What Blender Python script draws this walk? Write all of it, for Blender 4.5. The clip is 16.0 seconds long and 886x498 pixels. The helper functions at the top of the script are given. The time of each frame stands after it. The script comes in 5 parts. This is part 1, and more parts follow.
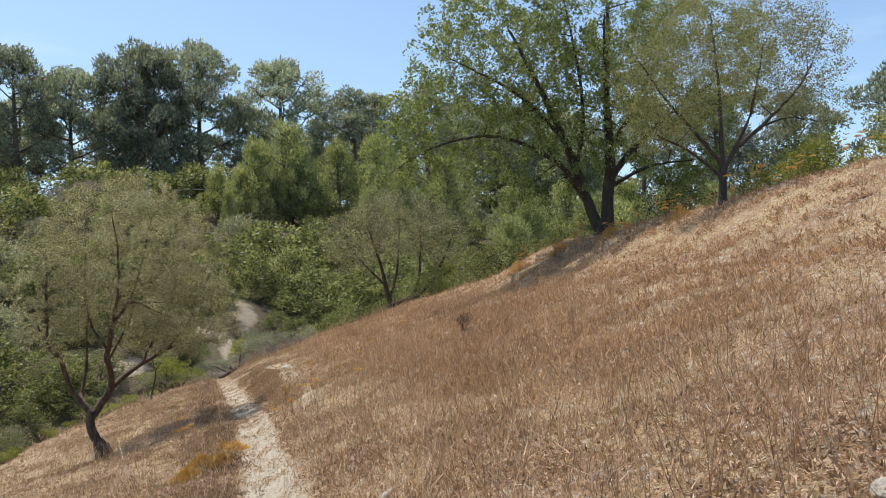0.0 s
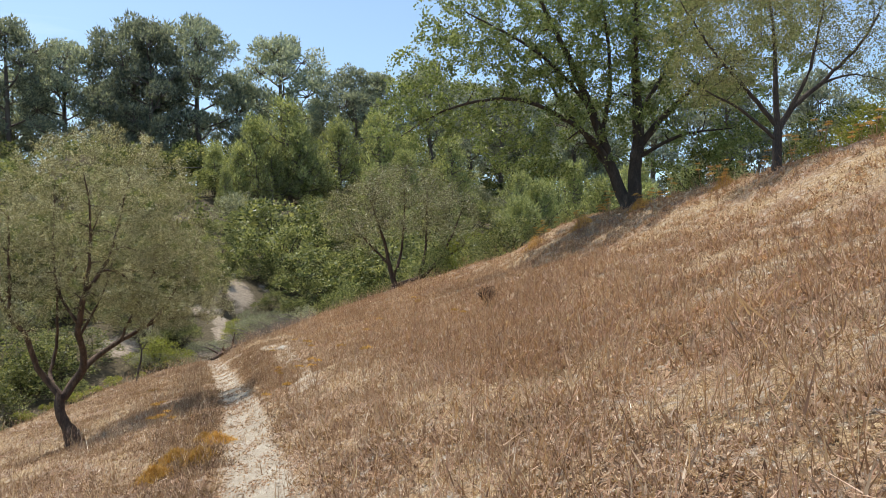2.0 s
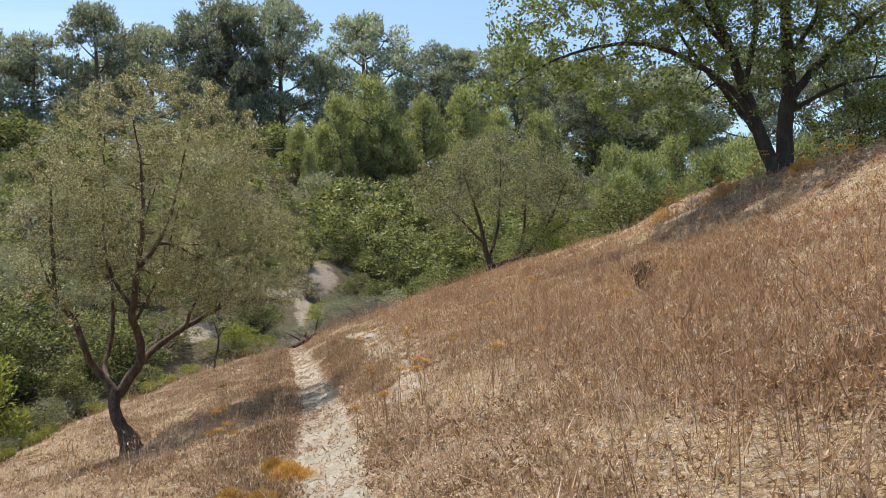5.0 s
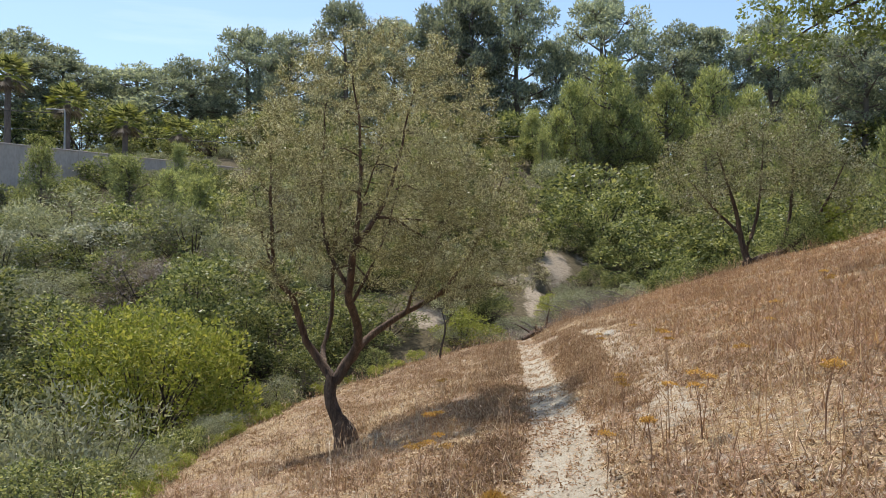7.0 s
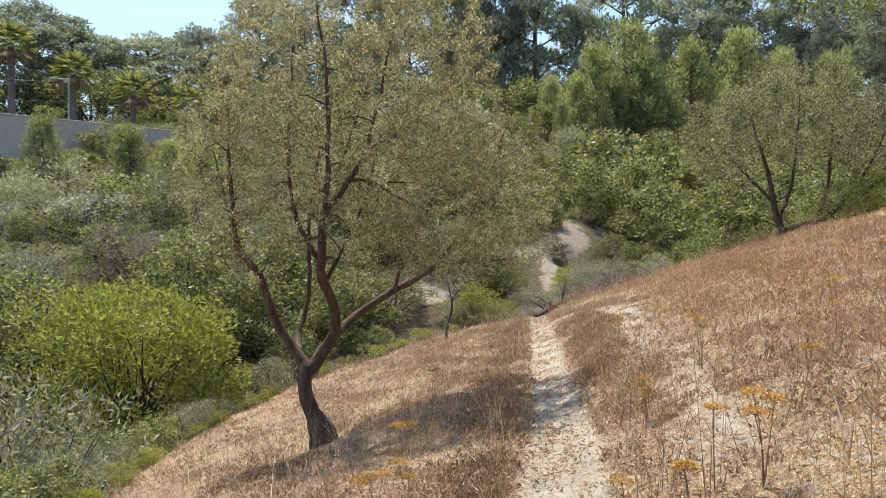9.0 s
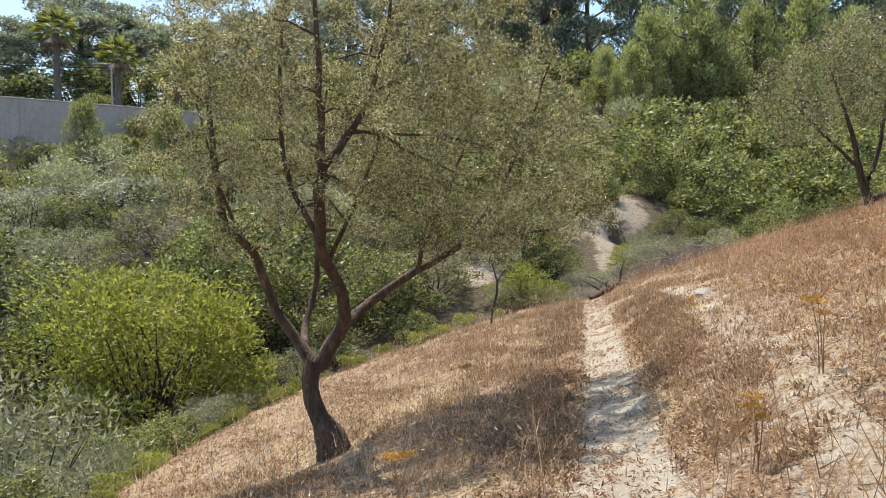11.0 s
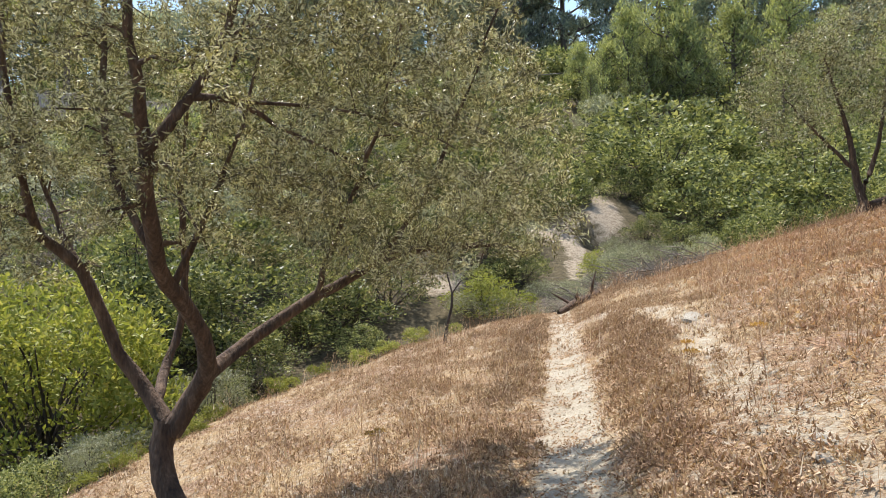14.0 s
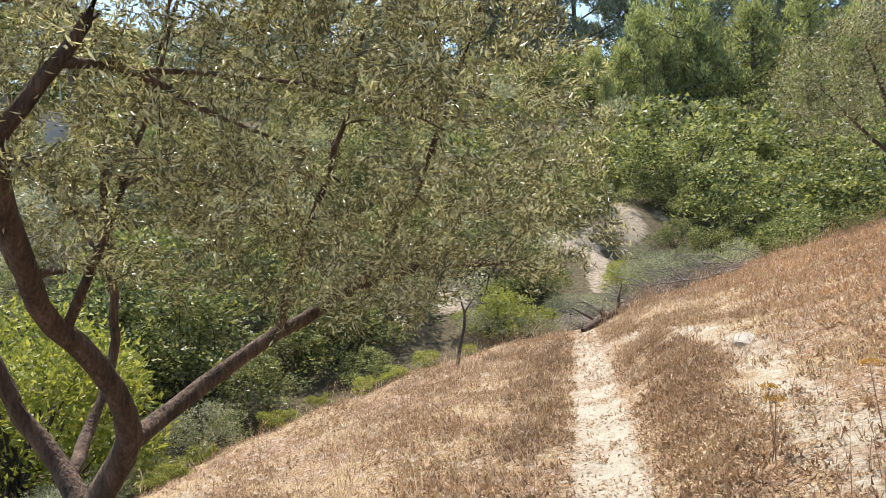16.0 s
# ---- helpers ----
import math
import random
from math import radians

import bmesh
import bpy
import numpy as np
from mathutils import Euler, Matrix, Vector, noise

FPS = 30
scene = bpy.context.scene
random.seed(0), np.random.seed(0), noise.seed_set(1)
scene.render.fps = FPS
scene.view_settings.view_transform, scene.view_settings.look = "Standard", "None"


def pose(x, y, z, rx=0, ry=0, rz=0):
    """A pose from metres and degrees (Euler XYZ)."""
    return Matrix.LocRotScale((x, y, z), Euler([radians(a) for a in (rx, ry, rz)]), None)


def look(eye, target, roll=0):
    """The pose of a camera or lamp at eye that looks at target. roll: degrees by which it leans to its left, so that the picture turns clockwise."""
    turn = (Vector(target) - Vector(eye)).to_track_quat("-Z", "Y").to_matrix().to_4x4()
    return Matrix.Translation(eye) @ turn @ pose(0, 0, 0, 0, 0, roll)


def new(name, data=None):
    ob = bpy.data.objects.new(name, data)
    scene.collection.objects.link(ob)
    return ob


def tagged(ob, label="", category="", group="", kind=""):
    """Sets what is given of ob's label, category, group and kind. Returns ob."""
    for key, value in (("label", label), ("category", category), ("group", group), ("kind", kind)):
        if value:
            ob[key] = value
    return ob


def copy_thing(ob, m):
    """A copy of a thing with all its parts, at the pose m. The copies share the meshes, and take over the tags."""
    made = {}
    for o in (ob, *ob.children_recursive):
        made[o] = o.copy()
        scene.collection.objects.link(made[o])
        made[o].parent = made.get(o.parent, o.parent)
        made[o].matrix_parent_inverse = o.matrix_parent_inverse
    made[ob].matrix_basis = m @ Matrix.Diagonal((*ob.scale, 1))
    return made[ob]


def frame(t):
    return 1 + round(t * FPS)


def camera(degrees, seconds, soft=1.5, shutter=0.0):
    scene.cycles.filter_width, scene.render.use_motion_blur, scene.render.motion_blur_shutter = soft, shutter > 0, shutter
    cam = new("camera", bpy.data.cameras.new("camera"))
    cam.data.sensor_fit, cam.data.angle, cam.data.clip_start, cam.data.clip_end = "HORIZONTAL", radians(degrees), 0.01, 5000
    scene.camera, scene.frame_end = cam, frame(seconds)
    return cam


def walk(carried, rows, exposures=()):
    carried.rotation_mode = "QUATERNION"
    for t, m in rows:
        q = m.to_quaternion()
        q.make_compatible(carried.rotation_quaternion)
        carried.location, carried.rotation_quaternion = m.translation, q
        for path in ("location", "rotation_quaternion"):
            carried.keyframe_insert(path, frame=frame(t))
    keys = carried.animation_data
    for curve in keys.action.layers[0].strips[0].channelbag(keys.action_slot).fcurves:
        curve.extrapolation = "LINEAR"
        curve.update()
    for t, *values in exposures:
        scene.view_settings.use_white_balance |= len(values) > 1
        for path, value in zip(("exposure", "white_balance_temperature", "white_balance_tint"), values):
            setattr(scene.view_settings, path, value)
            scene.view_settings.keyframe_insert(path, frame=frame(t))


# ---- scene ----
cam = camera(58.6, 16.0, soft=0.4)
PATH = [
    (0, (0.732, -0.188, 2.423), (1.086, 1.777, 2.537), -3.1),
    (0.5, (0.778, 0.381, 2.338), (1.191, 2.336, 2.41), -3.1),
    (1, (0.678, 1.126, 2.232), (1.088, 3.082, 2.306), -3.0),
    (1.5, (0.709, 1.615, 2.169), (1.11, 3.573, 2.246), -2.9),
    (2, (0.709, 2.201, 2.113), (1.065, 4.167, 2.195), -2.3),
    (2.5, (0.708, 2.864, 2.083), (1.028, 4.837, 2.169), -1.9),
    (3, (0.705, 3.332, 2.053), (0.99, 5.31, 2.141), -1.9),
    (3.5, (0.656, 3.972, 2.051), (0.859, 5.959, 2.154), -1.9),
    (3.7, (0.678, 4.233, 2.013), (0.865, 6.221, 2.114), -2.3),
    (5.8, (0.335, 6.636, 1.96), (0.412, 8.635, 1.994), -1.2),
    (6, (0.307, 6.892, 1.865), (0.286, 8.892, 1.908), -1.0),
    (6.5, (0.299, 7.402, 1.858), (0.066, 9.388, 1.908), 0.1),
    (7, (0.227, 7.953, 1.849), (-0.199, 9.906, 1.895), -0.3),
    (7.5, (0.225, 8.408, 1.795), (-0.235, 10.354, 1.794), -0.3),
    (8, (0.249, 9.059, 1.808), (-0.222, 11.003, 1.788), -0.2),
    (8.2, (0.307, 9.224, 1.902), (-0.166, 11.167, 1.876), -0.2),
    (10.3, (0.083, 11.301, 1.695), (-0.428, 13.234, 1.677), -2.1),
    (10.5, (0.1, 11.484, 1.69), (-0.433, 13.411, 1.664), -2.1),
    (11, (0.007, 12.079, 1.655), (-0.604, 13.983, 1.589), -1.6),
    (11.5, (-0.096, 12.483, 1.685), (-0.709, 14.385, 1.59), -1.3),
    (12, (-0.242, 12.878, 1.679), (-0.805, 14.795, 1.589), -1.4),
    (12.5, (-0.289, 13.29, 1.661), (-0.756, 15.233, 1.579), -1.1),
    (13, (-0.291, 13.859, 1.664), (-0.747, 15.805, 1.593), -0.8),
    (13.5, (-0.269, 14.357, 1.712), (-0.774, 16.291, 1.642), -0.6),
    (14, (-0.222, 14.808, 1.746), (-0.769, 16.73, 1.675), -0.8),
    (14.5, (-0.273, 15.218, 1.73), (-0.877, 17.124, 1.66), -1.7),
    (15, (-0.344, 15.635, 1.702), (-1.0, 17.524, 1.631), -2.4),
    (15.5, (-0.448, 16.093, 1.707), (-1.069, 17.994, 1.658), -2.4),
    (16, (-0.539, 16.498, 1.731), (-1.127, 18.409, 1.693), -2.3),
]
EXPOSURE = 0.36
walk(cam, [(t, look(eye, target, roll)) for t, eye, target, roll in PATH], exposures=[(0, EXPOSURE), (3, EXPOSURE + 0.1), (6, EXPOSURE + 0.04), (7, EXPOSURE + 0.04), (8, EXPOSURE + 0.3), (11, EXPOSURE + 0.36), (13.5, EXPOSURE + 0.34), (14.5, EXPOSURE + 0.6), (16, EXPOSURE + 0.62)])

# ---- sky and sun ----
SUN = Vector((-0.27, 0.29, 0.92)).normalized()
world = bpy.data.worlds.new("sky")
scene.world = world
world.use_nodes = True
wn, wl = world.node_tree.nodes, world.node_tree.links
wn.clear()
sky = wn.new("ShaderNodeTexSky")
sky.sky_type, sky.sun_disc = "NISHITA", False
sky.sun_elevation, sky.sun_rotation = math.asin(SUN.z), math.atan2(SUN.x, SUN.y) % (2 * math.pi)
sky.altitude, sky.air_density, sky.dust_density, sky.ozone_density = 100, 1.0, 1.1, 1.6
coord, stretch, wisp, thin, veil = (wn.new("ShaderNodeTexCoord"), wn.new("ShaderNodeMapping"), wn.new("ShaderNodeTexNoise"),
                                    wn.new("ShaderNodeMapRange"), wn.new("ShaderNodeMixRGB"))
stretch.inputs["Scale"].default_value = (1.2, 1.2, 11)
wisp.inputs["Scale"].default_value, wisp.inputs["Detail"].default_value, wisp.inputs["Roughness"].default_value = 1.6, 6, 0.55
thin.inputs["From Min"].default_value, thin.inputs["From Max"].default_value, thin.inputs["To Max"].default_value = 0.60, 0.82, 0.35
veil.inputs["Color2"].default_value = (5.6, 6.1, 6.7, 1)
back, wout = wn.new("ShaderNodeBackground"), wn.new("ShaderNodeOutputWorld")
back.inputs["Strength"].default_value = 0.148
wl.new(coord.outputs["Generated"], stretch.inputs["Vector"])
wl.new(stretch.outputs[0], wisp.inputs["Vector"])
wl.new(wisp.outputs["Fac"], thin.inputs["Value"])
wl.new(thin.outputs[0], veil.inputs["Fac"])
wl.new(sky.outputs[0], veil.inputs["Color1"])
clear = wn.new("ShaderNodeMixRGB")
clear.blend_type = "MULTIPLY"
clear.inputs["Fac"].default_value, clear.inputs["Color2"].default_value = 1, (0.95, 1.0, 1.0, 1)
wl.new(veil.outputs[0], clear.inputs["Color1"])
wl.new(clear.outputs[0], back.inputs["Color"])
wl.new(back.outputs[0], wout.inputs["Surface"])
sun = new("sun", bpy.data.lights.new("sun", "SUN"))
sun.data.energy, sun.data.angle, sun.data.color = 4.3, radians(0.55), (1.0, 0.94, 0.87)
sun.matrix_world = look(SUN * 60, (0, 0, 0))


# ---- materials ----
def node_material(name):
    m = bpy.data.materials.new(name)
    m.use_nodes = True
    n, l = m.node_tree.nodes, m.node_tree.links
    n.clear()
    return m, n, l


def ramp(n, stops):
    r = n.new("ShaderNodeValToRGB")
    while len(r.color_ramp.elements) < len(stops):
        r.color_ramp.elements.new(0.5)
    for e, (p, c) in zip(r.color_ramp.elements, stops):
        e.position, e.color = p, (*c, 1)
    return r


def leaf_material(name, stops, gloss=0.55, through_light=0.35, patch=1.2, shine=0.2):
    """Leaves: each island its own shade, with slow drifts over the crown; part of the light passes through."""
    m, n, l = node_material(name)
    geo, tex, co = n.new("ShaderNodeNewGeometry"), n.new("ShaderNodeTexNoise"), n.new("ShaderNodeTexCoord")
    tex.inputs["Scale"].default_value, tex.inputs["Detail"].default_value = patch, 3
    l.new(co.outputs["Object"], tex.inputs["Vector"])
    mix = n.new("ShaderNodeMath")
    mix.operation = "MULTIPLY_ADD"
    mix.inputs[1].default_value = 0.55
    half = n.new("ShaderNodeMath")
    half.operation = "MULTIPLY"
    half.inputs[1].default_value = 0.45
    l.new(tex.outputs["Fac"], half.inputs[0])
    l.new(geo.outputs["Random Per Island"], mix.inputs[0])
    l.new(half.outputs[0], mix.inputs[2])
    r = ramp(n, stops)
    l.new(mix.outputs[0], r.inputs["Fac"])
    info, hsv = n.new("ShaderNodeObjectInfo"), n.new("ShaderNodeHueSaturation")
    vary = n.new("ShaderNodeMapRange")
    vary.inputs["To Min"].default_value, vary.inputs["To Max"].default_value = 0.75, 1.25
    l.new(info.outputs["Random"], vary.inputs["Value"])
    l.new(vary.outputs[0], hsv.inputs["Value"])
    l.new(r.outputs[0], hsv.inputs["Color"])
    p, t, s, o = n.new("ShaderNodeBsdfPrincipled"), n.new("ShaderNodeBsdfTranslucent"), n.new("ShaderNodeMixShader"), n.new("ShaderNodeOutputMaterial")
    p.inputs["Roughness"].default_value = gloss
    p.inputs["Specular IOR Level"].default_value = shine
    warm = n.new("ShaderNodeMixRGB")
    warm.blend_type = "MULTIPLY"
    warm.inputs["Fac"].default_value = 1
    warm.inputs["Color2"].default_value = (1.22, 1.18, 0.72, 1)
    l.new(hsv.outputs[0], warm.inputs["Color1"])
    l.new(hsv.outputs[0], p.inputs["Base Color"])
    l.new(warm.outputs[0], t.inputs["Color"])
    s.inputs[0].default_value = through_light
    l.new(p.outputs[0], s.inputs[1])
    l.new(t.outputs[0], s.inputs[2])
    l.new(s.outputs[0], o.inputs["Surface"])
    return m


def rough_material(name, stops, scale=6.0, stretch_z=1.0, bump=0.4, rough=0.85, bump_scale=None, island=0.0):
    """Matte natural stuff: two scales of noise through a ramp, and fine relief."""
    m, n, l = node_material(name)
    co, mp = n.new("ShaderNodeTexCoord"), n.new("ShaderNodeMapping")
    mp.inputs["Scale"].default_value = (1, 1, stretch_z)
    big, fine = n.new("ShaderNodeTexNoise"), n.new("ShaderNodeTexNoise")
    big.inputs["Scale"].default_value, big.inputs["Detail"].default_value = scale, 5
    fine.inputs["Scale"].default_value, fine.inputs["Detail"].default_value = (bump_scale or scale * 6), 6
    l.new(co.outputs["Object"], mp.inputs["Vector"])
    l.new(mp.outputs[0], big.inputs["Vector"])
    l.new(mp.outputs[0], fine.inputs["Vector"])
    add = n.new("ShaderNodeMixRGB")
    add.inputs["Fac"].default_value = 0.45
    l.new(big.outputs["Fac"], add.inputs["Color1"])
    l.new(fine.outputs["Fac"], add.inputs["Color2"])
    value = add.outputs[0]
    if island:
        geo, mx = n.new("ShaderNodeNewGeometry"), n.new("ShaderNodeMixRGB")
        mx.inputs["Fac"].default_value = island
        l.new(value, mx.inputs["Color1"])
        l.new(geo.outputs["Random Per Island"], mx.inputs["Color2"])
        value = mx.outputs[0]
    r = ramp(n, stops)
    l.new(value, r.inputs["Fac"])
    p, o, b = n.new("ShaderNodeBsdfPrincipled"), n.new("ShaderNodeOutputMaterial"), n.new("ShaderNodeBump")
    p.inputs["Roughness"].default_value = rough
    b.inputs["Strength"].default_value, b.inputs["Distance"].default_value = bump, 0.03
    l.new(fine.outputs["Fac"], b.inputs["Height"])
    l.new(b.outputs[0], p.inputs["Normal"])
    l.new(r.outputs[0], p.inputs["Base Color"])
    l.new(p.outputs[0], o.inputs["Surface"])
    return m


def ground_material():
    """Dry straw and soil on the field, trodden pale earth on the path, litter under the scrub; chosen by what covers the ground there."""
    m, n, l = node_material("dry_ground")
    co = n.new("ShaderNodeTexCoord")

    def noise_at(scale, detail=5, rough=0.6):
        t = n.new("ShaderNodeTexNoise")
        t.inputs["Scale"].default_value, t.inputs["Detail"].default_value, t.inputs["Roughness"].default_value = scale, detail, rough
        l.new(co.outputs["Object"], t.inputs["Vector"])
        return t.outputs["Fac"]

    def blend(a, b, fac):
        x = n.new("ShaderNodeMixRGB")
        l.new(a, x.inputs["Color1"])
        l.new(b, x.inputs["Color2"])
        if isinstance(fac, float):
            x.inputs["Fac"].default_value = fac
        else:
            l.new(fac, x.inputs["Fac"])
        return x.outputs[0]

    def shade(fac, stops):
        r = ramp(n, stops)
        l.new(fac, r.inputs["Fac"])
        return r.outputs[0]

    fine, mid, broad = blend(noise_at(75, 5, 0.8), noise_at(27, 6, 0.75), 0.6), noise_at(9, 6, 0.65), noise_at(0.6, 4)
    torn = blend(noise_at(3.2, 5), noise_at(22, 5, 0.7), 0.45)
    # darkest flecks of straw and russet are small shadows between tufts, painted in
    straw = shade(fine, [(0.39, (0.050, 0.031, 0.017)), (0.48, (0.245, 0.160, 0.083)), (0.55, (0.430, 0.315, 0.172)), (0.64, (0.680, 0.570, 0.380))])
    russet = shade(fine, [(0.39, (0.045, 0.025, 0.016)), (0.49, (0.205, 0.118, 0.070)), (0.57, (0.345, 0.230, 0.142)), (0.66, (0.540, 0.440, 0.310))])
    soil = shade(blend(fine, mid, 0.4), [(0.38, (0.090, 0.068, 0.046)), (0.48, (0.270, 0.216, 0.155)), (0.6, (0.450, 0.395, 0.312))])
    pale = shade(blend(fine, torn, 0.55), [(0.30, (0.110, 0.088, 0.060)), (0.42, (0.300, 0.252, 0.182)), (0.52, (0.400, 0.350, 0.268)), (0.64, (0.530, 0.490, 0.405))])
    litter = shade(mid, [(0.3, (0.040, 0.032, 0.020)), (0.55, (0.105, 0.086, 0.050)), (0.75, (0.200, 0.165, 0.105))])
    reds = n.new("ShaderNodeMapRange")
    reds.inputs["From Min"].default_value, reds.inputs["From Max"].default_value = 0.45, 0.62
    l.new(broad, reds.inputs["Value"])
    bare = n.new("ShaderNodeMapRange")
    bare.inputs["From Min"].default_value, bare.inputs["From Max"].default_value = 0.5, 0.64
    l.new(mid, bare.inputs["Value"])
    field = blend(blend(straw, russet, reds.outputs[0]), soil, bare.outputs[0])

    def cover(name):
        a = n.new("ShaderNodeAttribute")
        a.attribute_name = name
        ragged = n.new("ShaderNodeMath")
        ragged.operation = "MULTIPLY_ADD"
        l.new(torn, ragged.inputs[0])
        ragged.inputs[1].default_value = 1.9
        ragged.inputs[2].default_value = -0.95
        s = n.new("ShaderNodeMath")
        s.operation = "ADD"
        l.new(a.outputs["Fac"], s.inputs[0])
        l.new(ragged.outputs[0], s.inputs[1])
        k = n.new("ShaderNodeMapRange")
        k.inputs["From Min"].default_value, k.inputs["From Max"].default_value = 0.35, 0.65
        l.new(s.outputs[0], k.inputs["Value"])
        return k.outputs[0]

    colour = blend(field, litter, cover("scrub"))
    colour = blend(colour, soil, cover("bare"))
    colour = blend(colour, pale, cover("trodden"))
    p, o, b = n.new("ShaderNodeBsdfPrincipled"), n.new("ShaderNodeOutputMaterial"), n.new("ShaderNodeBump")
    p.inputs["Roughness"].default_value = 0.95
    p.inputs["Specular IOR Level"].default_value = 0.15
    b.inputs["Strength"].default_value, b.inputs["Distance"].default_value = 1.0, 0.05
    l.new(blend(fine, mid, 0.5), b.inputs["Height"])
    l.new(b.outputs[0], p.inputs["Normal"])
    l.new(colour, p.inputs["Base Color"])
    l.new(p.outputs[0], o.inputs["Surface"])
    return m


GROUND = ground_material()
BARK = rough_material("grey_brown_bark", [(0.3, (0.020, 0.013, 0.009)), (0.5, (0.092, 0.056, 0.036)), (0.72, (0.220, 0.150, 0.100))], 9, 0.25, 1.0, 0.9, 45)
DARK_BARK = rough_material("dark_bark", [(0.25, (0.02, 0.016, 0.013)), (0.5, (0.065, 0.05, 0.04)), (0.8, (0.15, 0.12, 0.095))], 7, 0.3, 0.9, 0.9, 40)
PINE_BARK = rough_material("pine_bark", [(0.3, (0.075, 0.062, 0.056)), (0.7, (0.22, 0.175, 0.150))], 4, 0.3, 0.6, 0.9, 20)
DEAD_WOOD = rough_material("bleached_dead_wood", [(0.25, (0.075, 0.062, 0.049)), (0.55, (0.203, 0.175, 0.143)), (0.8, (0.315, 0.281, 0.238))], 8, 0.3, 0.6, 0.9, 40)
# olive ramp splits dark and bright: shadow gaps and glints painted into leaf colour
OLIVE_LEAF = leaf_material("olive_leaf", [(0.2, (0.056, 0.050, 0.022)), (0.42, (0.165, 0.152, 0.070)), (0.58, (0.370, 0.345, 0.185)), (0.85, (0.740, 0.720, 0.560))], 0.34, 0.34, 1.2, 0.5)
BROAD_LEAF = leaf_material("fresh_green_leaf", [(0.15, (0.110, 0.155, 0.055)), (0.5, (0.260, 0.325, 0.115)), (0.8, (0.470, 0.525, 0.230))], 0.38, 0.45, 1.2, 0.4)
THIN_LEAF = leaf_material("thin_dull_leaf", [(0.15, (0.120, 0.125, 0.060)), (0.5, (0.245, 0.258, 0.125)), (0.8, (0.410, 0.400, 0.220))], 0.55, 0.4)
# needles paler and bluer than their own green: distance haze put into the colour
PINE_LEAF = leaf_material("pine_needles", [(0.15, (0.110, 0.138, 0.130)), (0.5, (0.265, 0.300, 0.245)), (0.85, (0.500, 0.515, 0.395))], 0.65, 0.42, 0.5)
YOUNG_PINE_LEAF = leaf_material("light_pine_needles", [(0.15, (0.130, 0.158, 0.075)), (0.5, (0.320, 0.352, 0.160)), (0.85, (0.560, 0.565, 0.290))], 0.6, 0.42, 0.8)
# lobe-sized noise down to a dark stop paints shading between leaf clumps
SHRUB_LEAF = leaf_material("dark_shrub_leaf", [(0.22, (0.040, 0.057, 0.024)), (0.5, (0.182, 0.206, 0.082)), (0.78, (0.430, 0.425, 0.190))], 0.42, 0.36, 5.0)
LIME_LEAF = leaf_material("yellow_green_leaf", [(0.15, (0.123, 0.144, 0.030)), (0.5, (0.246, 0.270, 0.061)), (0.85, (0.409, 0.384, 0.122))], 0.45, 0.4)
GREY_LEAF = leaf_material("grey_green_leaf", [(0.15, (0.115, 0.124, 0.080)), (0.5, (0.270, 0.280, 0.185)), (0.85, (0.510, 0.505, 0.360))], 0.6, 0.32)
SILVER_LEAF = leaf_material("silvery_leaf", [(0.15, (0.13, 0.14, 0.10)), (0.45, (0.30, 0.31, 0.24)), (0.8, (0.60, 0.60, 0.52))], 0.55, 0.3)
DRY_SHRUB = leaf_material("dry_grey_brown_twigs", [(0.15, (0.115, 0.092, 0.080)), (0.5, (0.245, 0.205, 0.178)), (0.85, (0.400, 0.350, 0.310))], 0.8, 0.2)
STRAW = leaf_material("straw", [(0.1, (0.199, 0.119, 0.085)), (0.4, (0.446, 0.304, 0.218)), (0.7, (0.681, 0.540, 0.399)), (0.95, (0.714, 0.748, 0.684))], 0.7, 0.25, 0.5)
RED_STALK = leaf_material("reddish_dry_stalk", [(0.1, (0.150, 0.084, 0.055)), (0.5, (0.385, 0.235, 0.152)), (0.9, (0.610, 0.455, 0.318))], 0.8, 0.3, 0.5)
BROWN_WEED = leaf_material("curled_brown_weed", [(0.1, (0.105, 0.060, 0.038)), (0.45, (0.310, 0.195, 0.122)), (0.75, (0.510, 0.375, 0.248)), (0.95, (0.68, 0.59, 0.46))], 0.85, 0.2, 0.7)
DEAD_LEAF = leaf_material("dead_brown_leaf", [(0.1, (0.05, 0.028, 0.018)), (0.6, (0.15, 0.085, 0.05)), (0.9, (0.26, 0.16, 0.10))], 0.8, 0.15)
FENNEL = leaf_material("dried_fennel", [(0.1, (0.300, 0.160, 0.040)), (0.5, (0.520, 0.310, 0.090)), (0.9, (0.640, 0.450, 0.190))], 0.8, 0.35, 1.5)
ROCK = rough_material("pale_limestone", [(0.25, (0.165, 0.140, 0.105)), (0.5, (0.330, 0.294, 0.236)), (0.8, (0.465, 0.420, 0.341))], 5, 1, 0.7)
EARTH = rough_material("bare_earth", [(0.25, (0.22, 0.165, 0.11)), (0.5, (0.40, 0.325, 0.235)), (0.8, (0.56, 0.485, 0.375))], 3, 1, 0.8)
CONCRETE = rough_material("weathered_render", [(0.25, (0.330, 0.268, 0.235)), (0.5, (0.470, 0.390, 0.345)), (0.8, (0.600, 0.510, 0.455))], 1.2, 0.5, 0.2)
METAL = rough_material("galvanised_steel", [(0.3, (0.28, 0.28, 0.27)), (0.7, (0.42, 0.42, 0.41))], 8, 1, 0.1, 0.5)
CABLE = rough_material("black_cable", [(0.3, (0.02, 0.02, 0.02)), (0.7, (0.045, 0.045, 0.045))], 8, 1, 0.1, 0.6)


